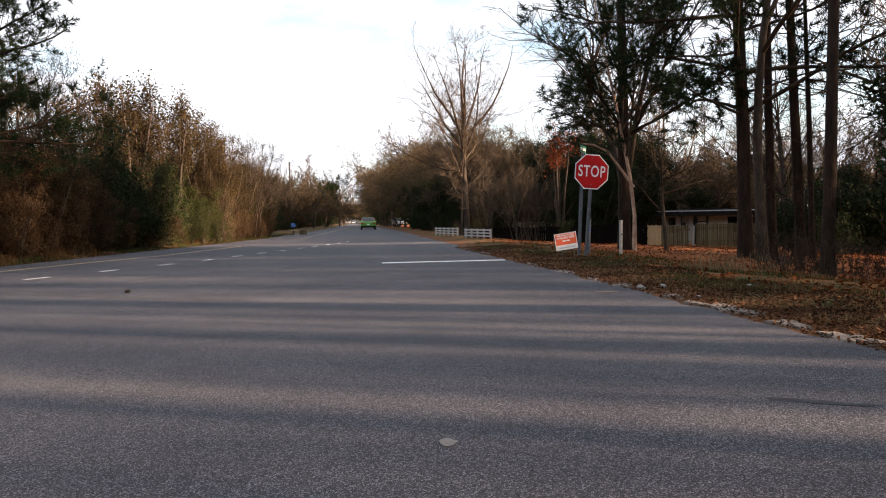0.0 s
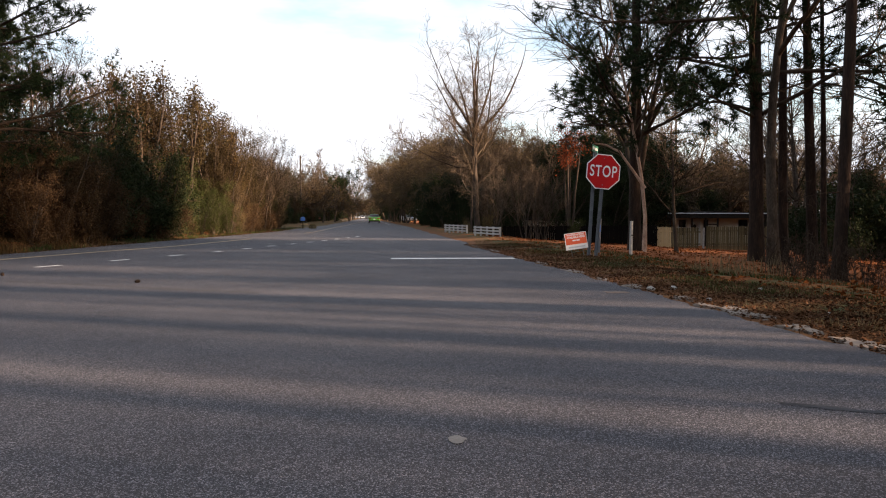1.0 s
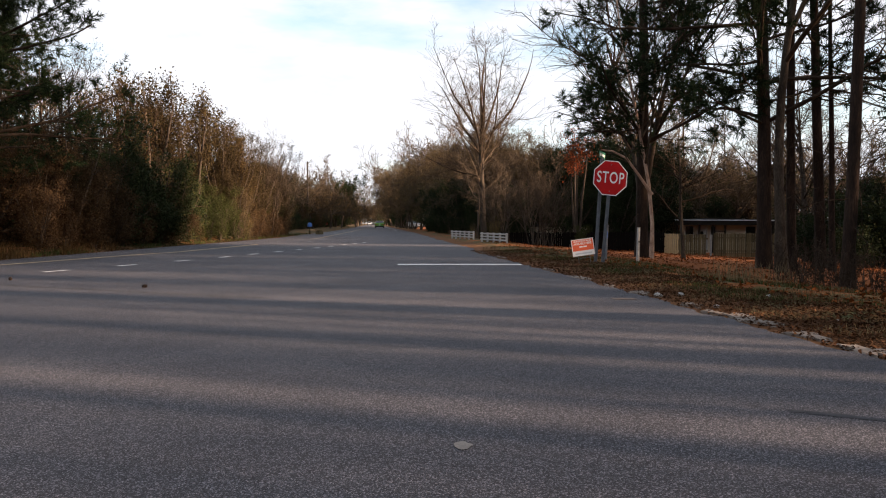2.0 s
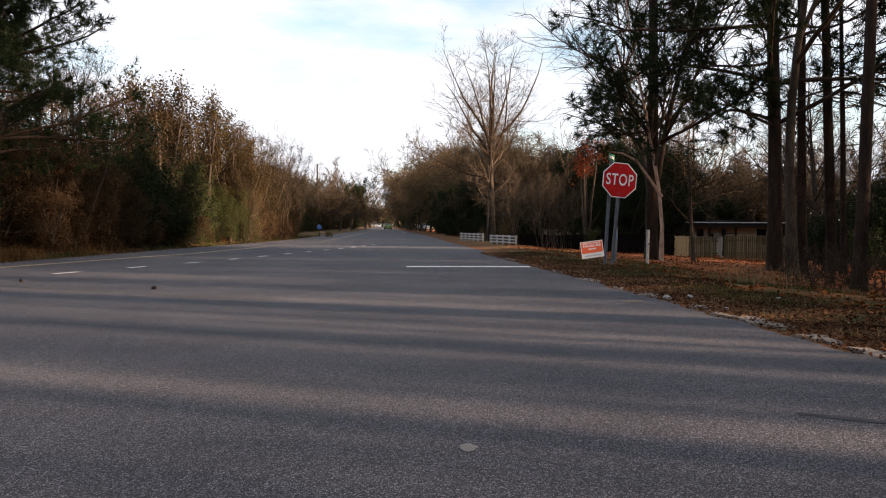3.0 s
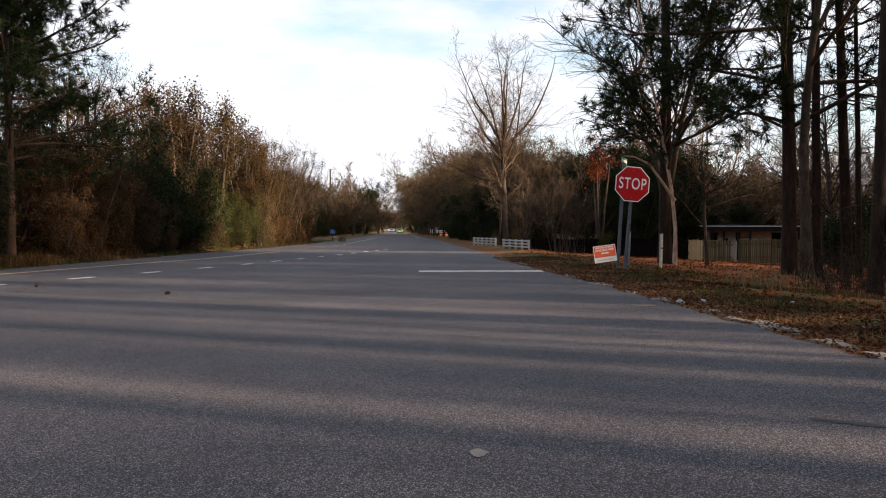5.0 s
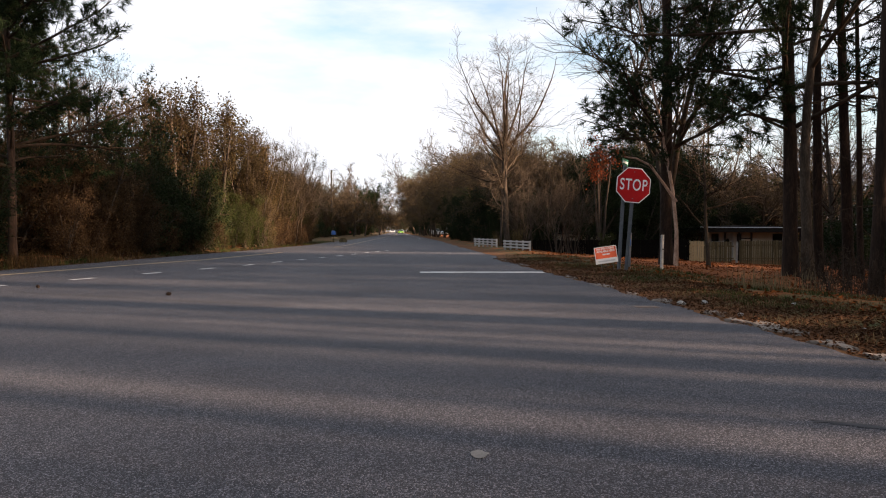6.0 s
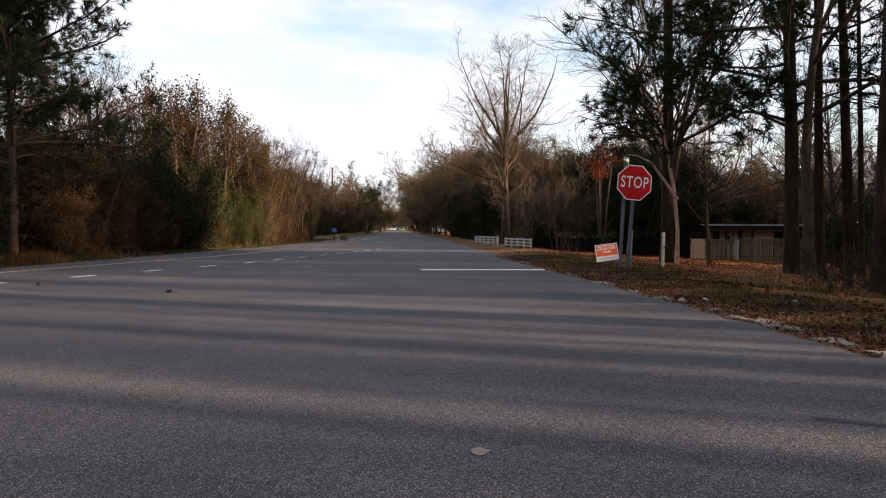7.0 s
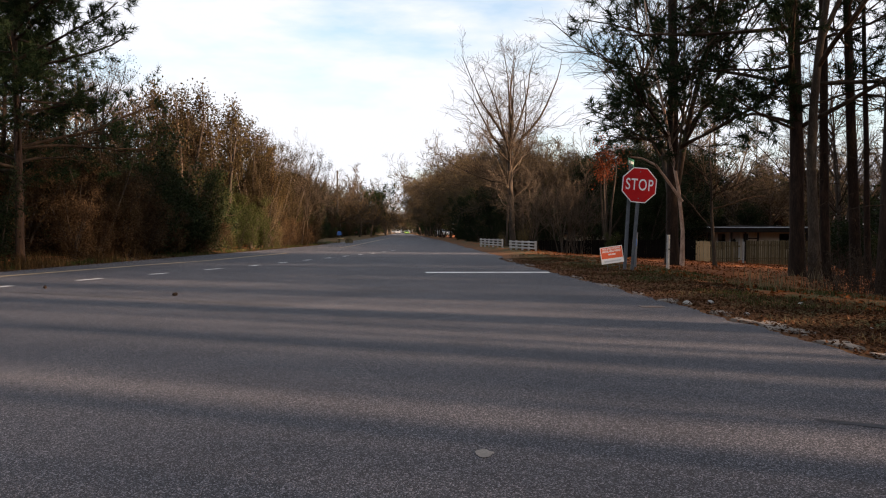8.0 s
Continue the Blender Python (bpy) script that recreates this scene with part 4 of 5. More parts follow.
    # evergreens out of view, added to shade the bare trees and rail fence
    for i in range(10):
        put(ever, 41.0 + 2.2 * (i % 3), 23.0 + 2.8 * i, 53 * i, 1.6 + 0.1 * (i % 3), "tall unseen evergreen added beyond the pines for shade")
    # three more unseen ones, added to shade the house
    for i in range(3):
        put(ever, 49.0 + 2.0 * (i % 2), 49.0 + 2.6 * i, 61 * i, 1.55, "tall unseen evergreen added beyond the pines for shade")
    bush = make_evergreen(46, 2.2, 2.6, "low dark undergrowth bush among the pines", LEAF_DARK, 0.13, 2, "undergrowth_bush", 4, 0.7, fine=False)
    settle(bush, 19.0, 34.0)
    for _ in range(40):
        y = rng.uniform(26, 75)
        x = y * rng.uniform(0.53, 0.85)
        put(bush, x, y, rng.uniform(0, 360), rng.uniform(0.6, 1.3))
    bramble = make_bare(49, 0.9, 0.008, "dark tangle of bare brambles in the ditch", GREY_BARK, TWIG_DARK, stems=6, spread=(30, 80), upright=-0.05, name="bramble", width=1.5, dense=0.7, twigs=3)
    settle(bramble, 7.2, 13.4)
    for x, y, s in ((7.9, 14.2, 0.9), (6.7, 12.7, 0.7), (8.6, 15.8, 1.0), (9.4, 17.0, 1.0), (7.5, 12.6, 0.7), (9.3, 15.2, 0.9), (10.2, 18.3, 1.0), (7.0, 12.0, 0.8), (7.6, 11.2, 0.8), (8.2, 12.6, 0.9), (8.0, 13.2, 0.8), (8.6, 13.8, 0.9), (6.3, 11.2, 0.5), (9.6, 14.2, 0.9), (9.0, 12.4, 0.9)):
        put(bramble, x, y, rng.uniform(0, 360), s)
    # low bushes out of view, added to shade the near road and verge
    for x, y, s in ((7.4, 4.6, 0.5), (6.6, 2.6, 0.42), (8.2, 7.0, 0.5), (8.8, 9.2, 0.45), (7.0, 0.8, 0.5), (9.5, 11.0, 0.4)):
        put(bush, x, y, rng.uniform(0, 360), s)
    for i in range(16):
        put(bush, 11.3 + 0.9 * (i % 3), 2.0 + 0.8 * i, 71 * i, 1.0 + 0.1 * (i % 4))
    for x, y, k in ((8.9, 7.2, 0.9), (9.4, 8.6, 1.0), (9.9, 10.0, 1.0), (10.4, 11.4, 1.05), (10.9, 12.8, 1.05), (11.6, 14.0, 1.1), (12.4, 15.2, 1.1)):
        put(bush, x, y, 97 * y, k)
    # the wood goes on out of sight, and its trunks stripe the road with shade
    clean = make_pine(14, 17, 0.15, "tall bare-stemmed pine of the roadside wood", 0.58, 9, tufts=6)
    settle(clean, 14.0, 5.0)
    for i in range(40):
        x = rng.uniform(9, 30)
        y = -0.436 * x + rng.uniform(0.5, 20)
        if y > 0 and x / y < 0.85:
            continue
        put(clean, x, y, rng.uniform(0, 360), rng.uniform(0.7, 1.25))
    for i in range(13):
        x = rng.uniform(7, 13)
        y = -0.436 * x + rng.uniform(1.5, 11)
        if y > 0 and x / y < 0.95:
            continue
        put(clean, x, y, rng.uniform(0, 360), rng.uniform(0.45, 0.7), tall=1.5)
    for x, b, s in ((8.5, 3.6, 1.0), (10.5, 4.5, 1.1), (12.0, 5.3, 0.9), (9.5, 6.4, 1.0), (14.0, 7.4, 1.1), (11.5, 8.6, 0.9)):
        put(clean, x, b - 0.436 * x, rng.uniform(0, 360), s)
    # dense pines, also out of sight, added to shade the thicket opposite
    for i in range(13):
        x = rng.uniform(18, 34)
        put((pine_a, pine_c)[i % 2], x, -0.436 * x + 13.0 + i * 1.3, rng.uniform(0, 360), rng.uniform(0.85, 1.1), "tall dense pine added out of view to shade the thicket")
    for i in range(7):
        x = rng.uniform(20, 36)
        put((pine_a, pine_c)[i % 2], x, -0.436 * x + 24.0 + i * 1.1, rng.uniform(0, 360), rng.uniform(0.9, 1.1), "tall dense pine added out of view to shade the thicket")
    # unseen trees added to close the place behind the camera and cut its sky light
    for i in range(30):
        x = rng.uniform(-40, 45)
        y = (-0.436 * x if x > 0 else 0) - rng.uniform(14, 34)
        put((ever, ever, far)[i % 3], x if abs(x + 4) > 9 else x - 20, y, rng.uniform(0, 360), rng.uniform(1.1, 1.6), "tall unseen tree added behind the camera to cut sky light")
    return ever, far, wood, pine_b, bush, oak


def plant_left(ever, mixed, wood, pine_b, bush, oak):
    """The overgrown side: a pine, a dark thicket, then a sunlit wall of brush along the road."""
    pine = make_pine(51, 14, 0.15, "young pine with long tufted boughs above the thicket", 0.22, 46, (0.0, 0), 15, 0.22, (0.22, 0.38), shoots=6, sub=9)
    settle(pine, -10.05, 22.0, 30, 0.8)
    put(pine, -12.4, 26.0, 250, 0.85, "young pine with long tufted boughs above the thicket")
    put(pine, -14.0, 28.0, 150, 1.05, "young pine with long tufted boughs above the thicket")
    dark = make_evergreen(52, 4.6, 4.0, "dark leafy evergreen shrub in the roadside thicket", LEAF_DARK, 0.12, 3, "thicket_shrub", 6, 1.2, 0.03)
    brown = make_evergreen(53, 5.0, 4.0, "brown-leaved winter shrub in the roadside thicket", LEAF_BROWN, 0.10, 3, "thicket_shrub", 7, 1.2, 0.03)
    olive = make_evergreen(54, 7.4, 4.4, "tall olive and tan brush catching the evening sun", LEAF_OLIVE, 0.13, 3, "tall_brush", 7, 1.3, 0.03)
    tanb = make_evergreen(55, 7.4, 4.4, "tall brush with dry tan leaves and bare stems", LEAF_TAN, 0.10, 2, "tall_brush", 7, 1.3, 0.03)
    brownt = make_evergreen(58, 7.6, 4.2, "tall dark brown brush with small dry leaves", LEAF_UMBER, 0.075, 4, "tall_brush", 6, 1.3, 0.05)
    twig = make_bare(56, 6.8, 0.03, "bare grey-brown brush with many upright stems", GREY_BARK, TWIG, stems=7, spread=(15, 45), upright=0.05, name="bare_brush", width=4.0)
    top = make_bare(57, 9.6, 0.09, "slim bare tree with a few brown leaves at its top", GREY_BARK, TWIG_DARK, LEAF_BROWN, start_t=0.3, spread=(20, 50), leaf=0.07, leaf_count=2, width=4.5)
    gold = make_evergreen(61, 7.4, 4.4, "tall brush with golden brown winter leaves", LEAF_GOLD, 0.10, 3, "tall_brush", 6, 1.3, 0.05)
    leafy = make_evergreen(62, 7.6, 3.4, "slender tree with dark olive-brown leaves at its top", LEAF_UMBER, 0.12, 3, "broadleaf_tree", 3, 1.0, 0.45)
    spread = make_crowned(63, 8.0, 11.0, 0.2, "broad roadside tree with golden brown leaves over the road", GREY_BARK, TWIG_GREY, LEAF_GOLD, 0.34, (30, 95), 0.01, (14, 8, 5, 4), 0.12, 3, low=0.55, twig_r=0.012)
    far_bare = make_crowned(64, 10.5, 6.0, 0.16, "tall bare tree with a pale twig crown beyond the pines", GREY_BARK, TWIG, None, 0.36, (8, 50), 0.05, (11, 7, 5, 4), twig_r=0.016)
    settle(far_bare, -14.0, 150, 0, 1.0)
    rng = random.Random(21)
    used = set()

    def go(src, x, y, s, tall=1.0):
        if src.name in used:
            return put(src, x, y, rng.uniform(0, 360), s, tall=tall)
        used.add(src.name)
        return settle(src, x, y, rng.uniform(0, 360), s)

    used.update((ever.name, mixed.name, wood.name, pine_b.name, bush.name, oak.name))
    # shrubs out of view, carrying the thicket on, added to cut side light
    for y in np.arange(-14, 17, 2.6):
        go((brown, dark)[rng.randrange(2)], -15.5 - rng.uniform(0, 2), y, rng.uniform(0.9, 1.3))
    # near thicket, dark, in the shade, close against the asphalt
    for y in np.arange(17.0, 38, 1.5):
        e = float(along(LEFT_EDGE, y))
        if not 20.0 < y < 23.4:
            go((brown, dark, brown, brown)[rng.randrange(4)], e - 1.25 - rng.uniform(0, 0.4), y, rng.uniform(0.36, 0.5))
            go((brown, dark, brownt)[rng.randrange(3)], e - 2.9 - rng.uniform(0, 0.6), y + 0.5, rng.uniform(0.62, 0.75))
        go((brown, brownt, brownt)[rng.randrange(3)], e - 4.9 - rng.uniform(0, 0.9), y + 0.8, rng.uniform(0.72, 0.9))
        go((brown, twig, top)[rng.randrange(3)], e - 7.5 - rng.uniform(0, 2), y + 0.5, rng.uniform(0.75, 0.92))
    for x, y, s in ((-9.0, 33.4, 0.72), (-9.9, 31.0, 0.85), (-9.2, 35.4, 0.9), (-8.5, 34.6, 0.6), (-10.4, 33.4, 1.0)):
        go(dark, x, y, s)
    for x, y, s in ((-12.0, 33.0, 0.92), (-11.2, 38.0, 0.8), (-13.0, 36.5, 0.95), (-10.0, 40.5, 0.74), (-12.6, 30.0, 0.85)):
        go(top, x, y, s)
    for k in range(11):
        y = 25.5 + 6 * rng.random()
        go((brownt, brown, brown, brownt)[rng.randrange(4)], -y * (0.325 + 0.018 * k), y, rng.uniform(0.6, 0.76))
    # leafy heads above the thicket
    for x, y, s in ((-10.4, 39.5, 1.0), (-11.6, 41.0, 1.08), (-9.3, 43.0, 0.98), (-8.6, 46.5, 0.98)):
        go(leafy, x, y, s)
    # olive brush at the turn, then bare tan stems further on
    for x, y, s in ((-8.3, 36.9, 0.46), (-8.1, 38.6, 0.52), (-7.9, 40.2, 0.54), (-7.7, 42.0, 0.54), (-8.9, 38.4, 0.6), (-8.7, 41.0, 0.66), (-7.3, 44.0, 0.5), (-9.6, 37.2, 0.7), (-8.0, 43.2, 0.66), (-7.2, 46.0, 0.45)):
        go(olive, x, y, s)
    go(olive, 11.9, 46.0, 0.42)
    for y in np.arange(39.0, 58, 1.5):
        e = float(along(LEFT_EDGE, y))
        go((brownt, olive, brownt, gold)[rng.randrange(4)], e - 2.6 - rng.uniform(0, 0.7), y, rng.uniform(0.8, 0.9), 1.0 if y < 47 else 1.12)
        go((brownt, brown, gold)[rng.randrange(3)], e - 5.0 - rng.uniform(0, 1.4), y + 0.9, rng.uniform(0.85, 0.98), 1.1)
    for y in np.arange(44.0, 60, 1.3):
        e = float(along(LEFT_EDGE, y))
        go((twig, brownt, olive, brownt)[rng.randrange(4)], e - 1.6 - rng.uniform(0, 0.6), y, rng.uniform(0.8, 0.9), 1.0 if y < 46 else 1.2 if y < 56 else 1.0)
        go((brown, tanb)[rng.randrange(2)], e - 1.1, y + 0.6, rng.uniform(0.28, 0.4))
    for src, x, y, k, tall in ((brownt, -8.2, 45.5, 1.05, 1.0), (brownt, -7.7, 48.5, 1.12, 1.0), (olive, -7.4, 51.5, 1.12, 1.0), (brownt, -7.0, 54, 1.12, 1.0), (brownt, -7.0, 50.5, 0.95, 1.12), (twig, -6.6, 53, 1.05, 1.1), (olive, -6.8, 54.5, 0.95, 1.08), (brownt, -6.6, 57, 0.95, 1.06), (twig, -6.3, 59, 1.0, 1.0), (tanb, -6.5, 61, 0.8, 1.0)):
        go(src, x, y, k, tall)
    for x, y, s in ((-7.6, 59, 0.7), (-7.4, 62.5, 0.66), (-8.0, 67, 0.7)):
        go(dark, x, y, s)
    for y in np.arange(60.0, 78, 2.2):
        go((twig, brownt, tanb)[rng.randrange(3)], -7.6 - rng.uniform(0, 1.2), y, rng.uniform(0.7, 0.86))
        go((brownt, olive, brown)[rng.randrange(3)], -11.5 - rng.uniform(0, 1.5), y, rng.uniform(0.8, 0.95))
    # the far roadside: yards with trees set back, golden boughs over the road, a pine and a tall bare tree behind
    for y in np.arange(80, 210, 7.0):
        k = 1.0 if y < 145 else 1.2
        go((twig, brown, mixed, tanb)[rng.randrange(4)], -10.6 - rng.uniform(0, 1.2), y, rng.uniform(0.5, 0.66) * k)
        go((mixed, ever, brownt)[rng.randrange(3)], -13.5 - rng.uniform(0, 4), y + 2, rng.uniform(0.6, 0.75) * k)
    for x, y, s in ((-8.6, 118, 0.8), (-7.0, 134, 1.0), (-5.6, 148, 1.08)):
        go(spread, x, y, s)
    for y in np.arange(76, 240, 5.0):
        go((dark, bush, brown, dark)[rng.randrange(4)], (-8.4 if y < 110 else -9.2) - rng.uniform(0, 1.2), y, rng.uniform(0.55, 0.8))
        go((dark, ever)[rng.randrange(2)], -11.5 - rng.uniform(0, 2), y + 2, rng.uniform(0.6, 0.8))
    for y in np.arange(98, 150, 4.0):
        go((dark, bush)[rng.randrange(2)], y * 0.063 + 1.2 + rng.uniform(0, 1), y, rng.uniform(0.7, 0.95))
    for y in np.arange(198, 300, 6.0):
        go((dark, bush)[rng.randrange(2)], 6.4 + rng.uniform(0, 1.6), y, rng.uniform(0.8, 1.1))
    put(far_bare, -8.6, 172, 40, 1.42)
    for src, x, y, k in ((oak, -6.3, 184, 1.7), (oak, -8.6, 188, 1.6), (ever, -10.8, 176, 1.25), (brownt, -8.9, 103, 0.95), (olive, -9.6, 111, 0.9), (mixed, -12.0, 113, 0.66), (mixed, -11.2, 136, 0.72), (ever, -12.6, 128, 0.85), (ever, -12.4, 106, 0.9)):
        go(src, x, y, k)
    # woods behind
    for _ in range(24):
        y = rng.uniform(34, 100)
        x = -y * rng.uniform(0.28, 0.62) - 4
        go((wood, mixed, ever, wood)[rng.randrange(4)], x, y, rng.uniform(0.6, 0.8))
    # far end of the road, closing the avenue
    for i in range(40):
        y = rng.uniform(230, 520)
        side = rng.choice((-1, 1))
        go((ever, mixed, mixed)[rng.randrange(3)], side * rng.uniform(8, 14), y, rng.uniform(0.6, 0.95) * (1.3 if side > 0 else 1))
    for i in range(26):
        go((ever, mixed)[i % 2], -26 + 2 * i, rng.uniform(540, 620), rng.uniform(1.0, 1.5))
    for y in list(np.arange(78, 200, 6.0)) + list(np.arange(200, 520, 14.0)):
        go(bush, -10.5 - rng.uniform(0, 1.5), y, rng.uniform(0.8, 1.3))
        go(bush, (9.8 if y < 105 else 14.0 if y < 190 else 7.4) + rng.uniform(0, 1.5), y + 3, rng.uniform(0.8, 1.4))
        go(bush, rng.choice((-1, 1)) * rng.uniform(11, 20), y + 1, rng.uniform(1.2, 1.8))
    # boughs meet over the far road
    for x, y, t, k in ((-4.2, 206, 20, 1.25), (-4.6, 236, 90, 1.3), (5.6, 250, 80, 1.25), (-5.0, 275, 140, 1.3), (5.2, 300, 200, 1.35), (-5.4, 330, 260, 1.4), (5.4, 360, 320, 1.5), (-5.4, 395, 45, 1.55), (5.4, 430, 100, 1.6)):
        put((spread, mixed)[int(y) % 2], x, y, t, k, "broad tree with winter boughs over the far road")


plant_left(*plant_right())

# ---- signs and posts ----


def letters(text, height, parent, material, m, name="lettering", label="", extrude=0.002, space=1.0, bold=0.0, wide=0.0):
    cu = bpy.data.curves.new(name, "FONT")
    cu.body, cu.size, cu.align_x, cu.align_y = text, height / 0.73, "CENTER", "CENTER"
    cu.extrude, cu.space_character, cu.offset = extrude, space, bold
    tmp = new(name, cu)
    dg = bpy.context.evaluated_depsgraph_get()
    me = bpy.data.meshes.new_from_object(tmp.evaluated_get(dg))
    bpy.data.objects.remove(tmp)
    me.materials.clear()
    me.materials.append(material)
    xs = [v.co.x for v in me.vertices]
    if wide:
        me.transform(Matrix.Diagonal((wide / (max(xs) - min(xs)), 1, 1, 1)))
    me.transform(m)
    ob = part(name, me, material, parent, label)
    return ob


def channel(length, w=0.055, d=0.03):
    """A U-channel sign post with a lip each side."""
    o = [(-w / 2 - 0.012, 0), (-w / 2, 0), (-w / 2 + 0.008, d - 0.006), (w / 2 - 0.008, d - 0.006), (w / 2, 0), (w / 2 + 0.012, 0), (w / 2 + 0.012, 0.005), (w / 2 + 0.004, 0.005), (w / 2 - 0.004, d), (-w / 2 + 0.004, d), (-w / 2 - 0.004, 0.005), (-w / 2 - 0.012, 0.005)]
    bm = bmesh.new()
    a = [bm.verts.new((x, y, -0.4)) for x, y in o]
    b = [bm.verts.new((x, y, length)) for x, y in o]
    n = len(o)
    for i in range(n):
        bm.faces.new((a[i], a[(i + 1) % n], b[(i + 1) % n], b[i]))
    return bm


def octagon(r, depth, m):
    a = [math.radians(22.5 + 45 * i) for i in range(8)]
    return prism([(r * math.cos(t), r * math.sin(t)) for t in a], depth, m)


def build_stop_sign():
    x, y = 5.0, 17.55
    g = float(land(x, y))
    s = thing("stop_sign", "red octagonal stop sign on a leaning galvanised steel post", "traffic sign", at=pose(x, y, g, 0, 4.7, 2))
    part("post", channel(1.93), GALVANISED, s, "galvanised U-channel post")
    up = Matrix.Translation((0.0, -0.012, 1.875))
    k = 0.381 / math.cos(math.radians(22.5))
    plate = part("sign_plate", octagon(k, 0.003, up), SIGN_WHITE, s, "white-bordered red sign plate")
    part("red_face", octagon(k * 0.945, 0.002, up @ Matrix.Translation((0, -0.0035, 0))), SIGN_RED, plate)
    letters("STOP", 0.255, plate, SIGN_WHITE, up @ Matrix.Translation((0, -0.0055, 0.0)) @ Matrix.Rotation(math.pi / 2, 4, "X"), "lettering", "white capital letters", 0.0005, 1.12, 0.003, 0.61)
    for z in (-0.29, 0.29):
        part("bolt", drum(0.012, 0.008, up @ Matrix.Translation((0, -0.007, z)) @ Matrix.Rotation(math.pi / 2, 4, "X"), 10), GALVANISED, plate)
    n = thing("street_name_sign", "small green street name blade on a tall steel post", "street sign", at=pose(x - 0.135, y + 0.10, g, 0, 3.2, 0))
    part("post", channel(2.34), GALVANISED, n, "galvanised U-channel post")
    m = Matrix.Translation((0, 0, 2.36)) @ Matrix.Rotation(math.radians(62), 4, "Z")
    blade = part("sign_plate", block(0, 0, 0.02, 0.61, 0.004, 0.15, 0.001, m), SIGN_GREEN, n, "green blade")
    for a, w in ((-0.16, 0.16), (0.06, 0.2), (0.22, 0.06)):
        part("lettering_bar", block(a, -0.003, 0.02, w, 0.001, 0.06, 0, m), SIGN_WHITE, blade)
    part("bracket", block(0, 0.0, -0.065, 0.08, 0.03, 0.05, 0.004, m), GALVANISED, n)
    # short marker post behind
    x2, y2 = 5.35, 18.6
    p = thing("marker_post", "short grey utility marker post standing behind the sign posts", "post", at=pose(x2, y2, float(land(x2, y2)), 0, 2.2, 0))
    part("post", block(0, 0, 0.34, 0.10, 0.03, 1.0, 0.006), GALVANISED, p)
    part("cap", block(0, 0, 0.835, 0.11, 0.04, 0.03, 0.006), GALVANISED, p)
    part("decal", block(0, -0.0165, 0.62, 0.07, 0.002, 0.16), BLUE_PAINT, p, "small blue decal")


def build_yard_sign():
    x, y = 4.52, 17.2
    s = thing("yard_sign", "tilted orange and white yard sign on a wire frame", "sign", at=pose(x, y, float(land(x, y)), -4, -7.5, 6))
    panel = part("panel", block(0, 0, 0.355, 0.50, 0.005, 0.36, 0.001), SIGN_WHITE, s, "white corrugated plastic panel")
    part("orange_print", block(0, -0.0035, 0.402, 0.47, 0.002, 0.235), SIGN_ORANGE, panel, "orange printed field")
    face = Matrix.Rotation(math.pi / 2, 4, "X")
    letters("HIGH SPEED INTERNET", 0.034, panel, SIGN_WHITE, Matrix.Translation((0, -0.0055, 0.488)) @ face, "lettering", "small white capital letters", 0.0005, 1.0, 0.0012, 0.40)
    letters("AVAILABLE HERE!", 0.046, panel, SIGN_WHITE, Matrix.Translation((0, -0.0055, 0.435)) @ face, "lettering", "bold white capital letters", 0.0005, 1.0, 0.0018, 0.41)
    for sx in (-0.045, 0.045):
        part("lettering_bar", block(sx, -0.0055, 0.368, 0.075, 0.001, 0.028), SIGN_WHITE, panel)
    part("lettering_bar", block(0.0, -0.0035, 0.225, 0.38, 0.001, 0.03), ROOF_PALE, panel)
    for sx in (-0.13, 0.13):
        part("wire_leg", drum(0.004, 0.62, Matrix.Translation((sx, 0.006, 0.12)), 6), GALVANISED, s)
    part("wire_rung", drum(0.003, 0.26, Matrix.Translation((0, 0.006, 0.12)) @ Matrix.Rotation(math.pi / 2, 4, "Y"), 6), GALVANISED, s)


def build_white_post():
    x, y = 6.27, 19.0
    p = thing("white_post", "weathered white wooden post standing in the pine straw", "post", at=pose(x, y, float(land(x, y)), 0, 1.4, 20))
    part("shaft", block(0, 0, 0.33, 0.062, 0.062, 1.0, 0.006), POST_WHITE, p)
    part("cap", block(0, 0, 0.835, 0.066, 0.066, 0.012, 0.003), POST_WHITE, p)
    part("reflector", drum(0.02, 0.006, Matrix.Translation((0.0, -0.033, 0.5)) @ Matrix.Rotation(math.pi / 2, 4, "X"), 10), DARK_TRIM, p)


# ---- fences, house ----


def build_gate_post():
    """A pale post in the gap between two runs of the board fence."""
    p = thing("gate_post", "pale painted post in the gap of the board fence", "post", at=pose(22.12, 51.95, -1.15, 0, 1.5, 0))
    part("shaft", block(0, 0, 0.6, 0.1, 0.1, 1.5, 0.008), POST_WHITE, p)
    part("hinge", block(0.06, -0.02, 1.0, 0.05, 0.05, 0.12, 0.006), DARK_TRIM, p)
    part("hinge", block(0.06, -0.02, 0.35, 0.05, 0.05, 0.12, 0.006), DARK_TRIM, p)


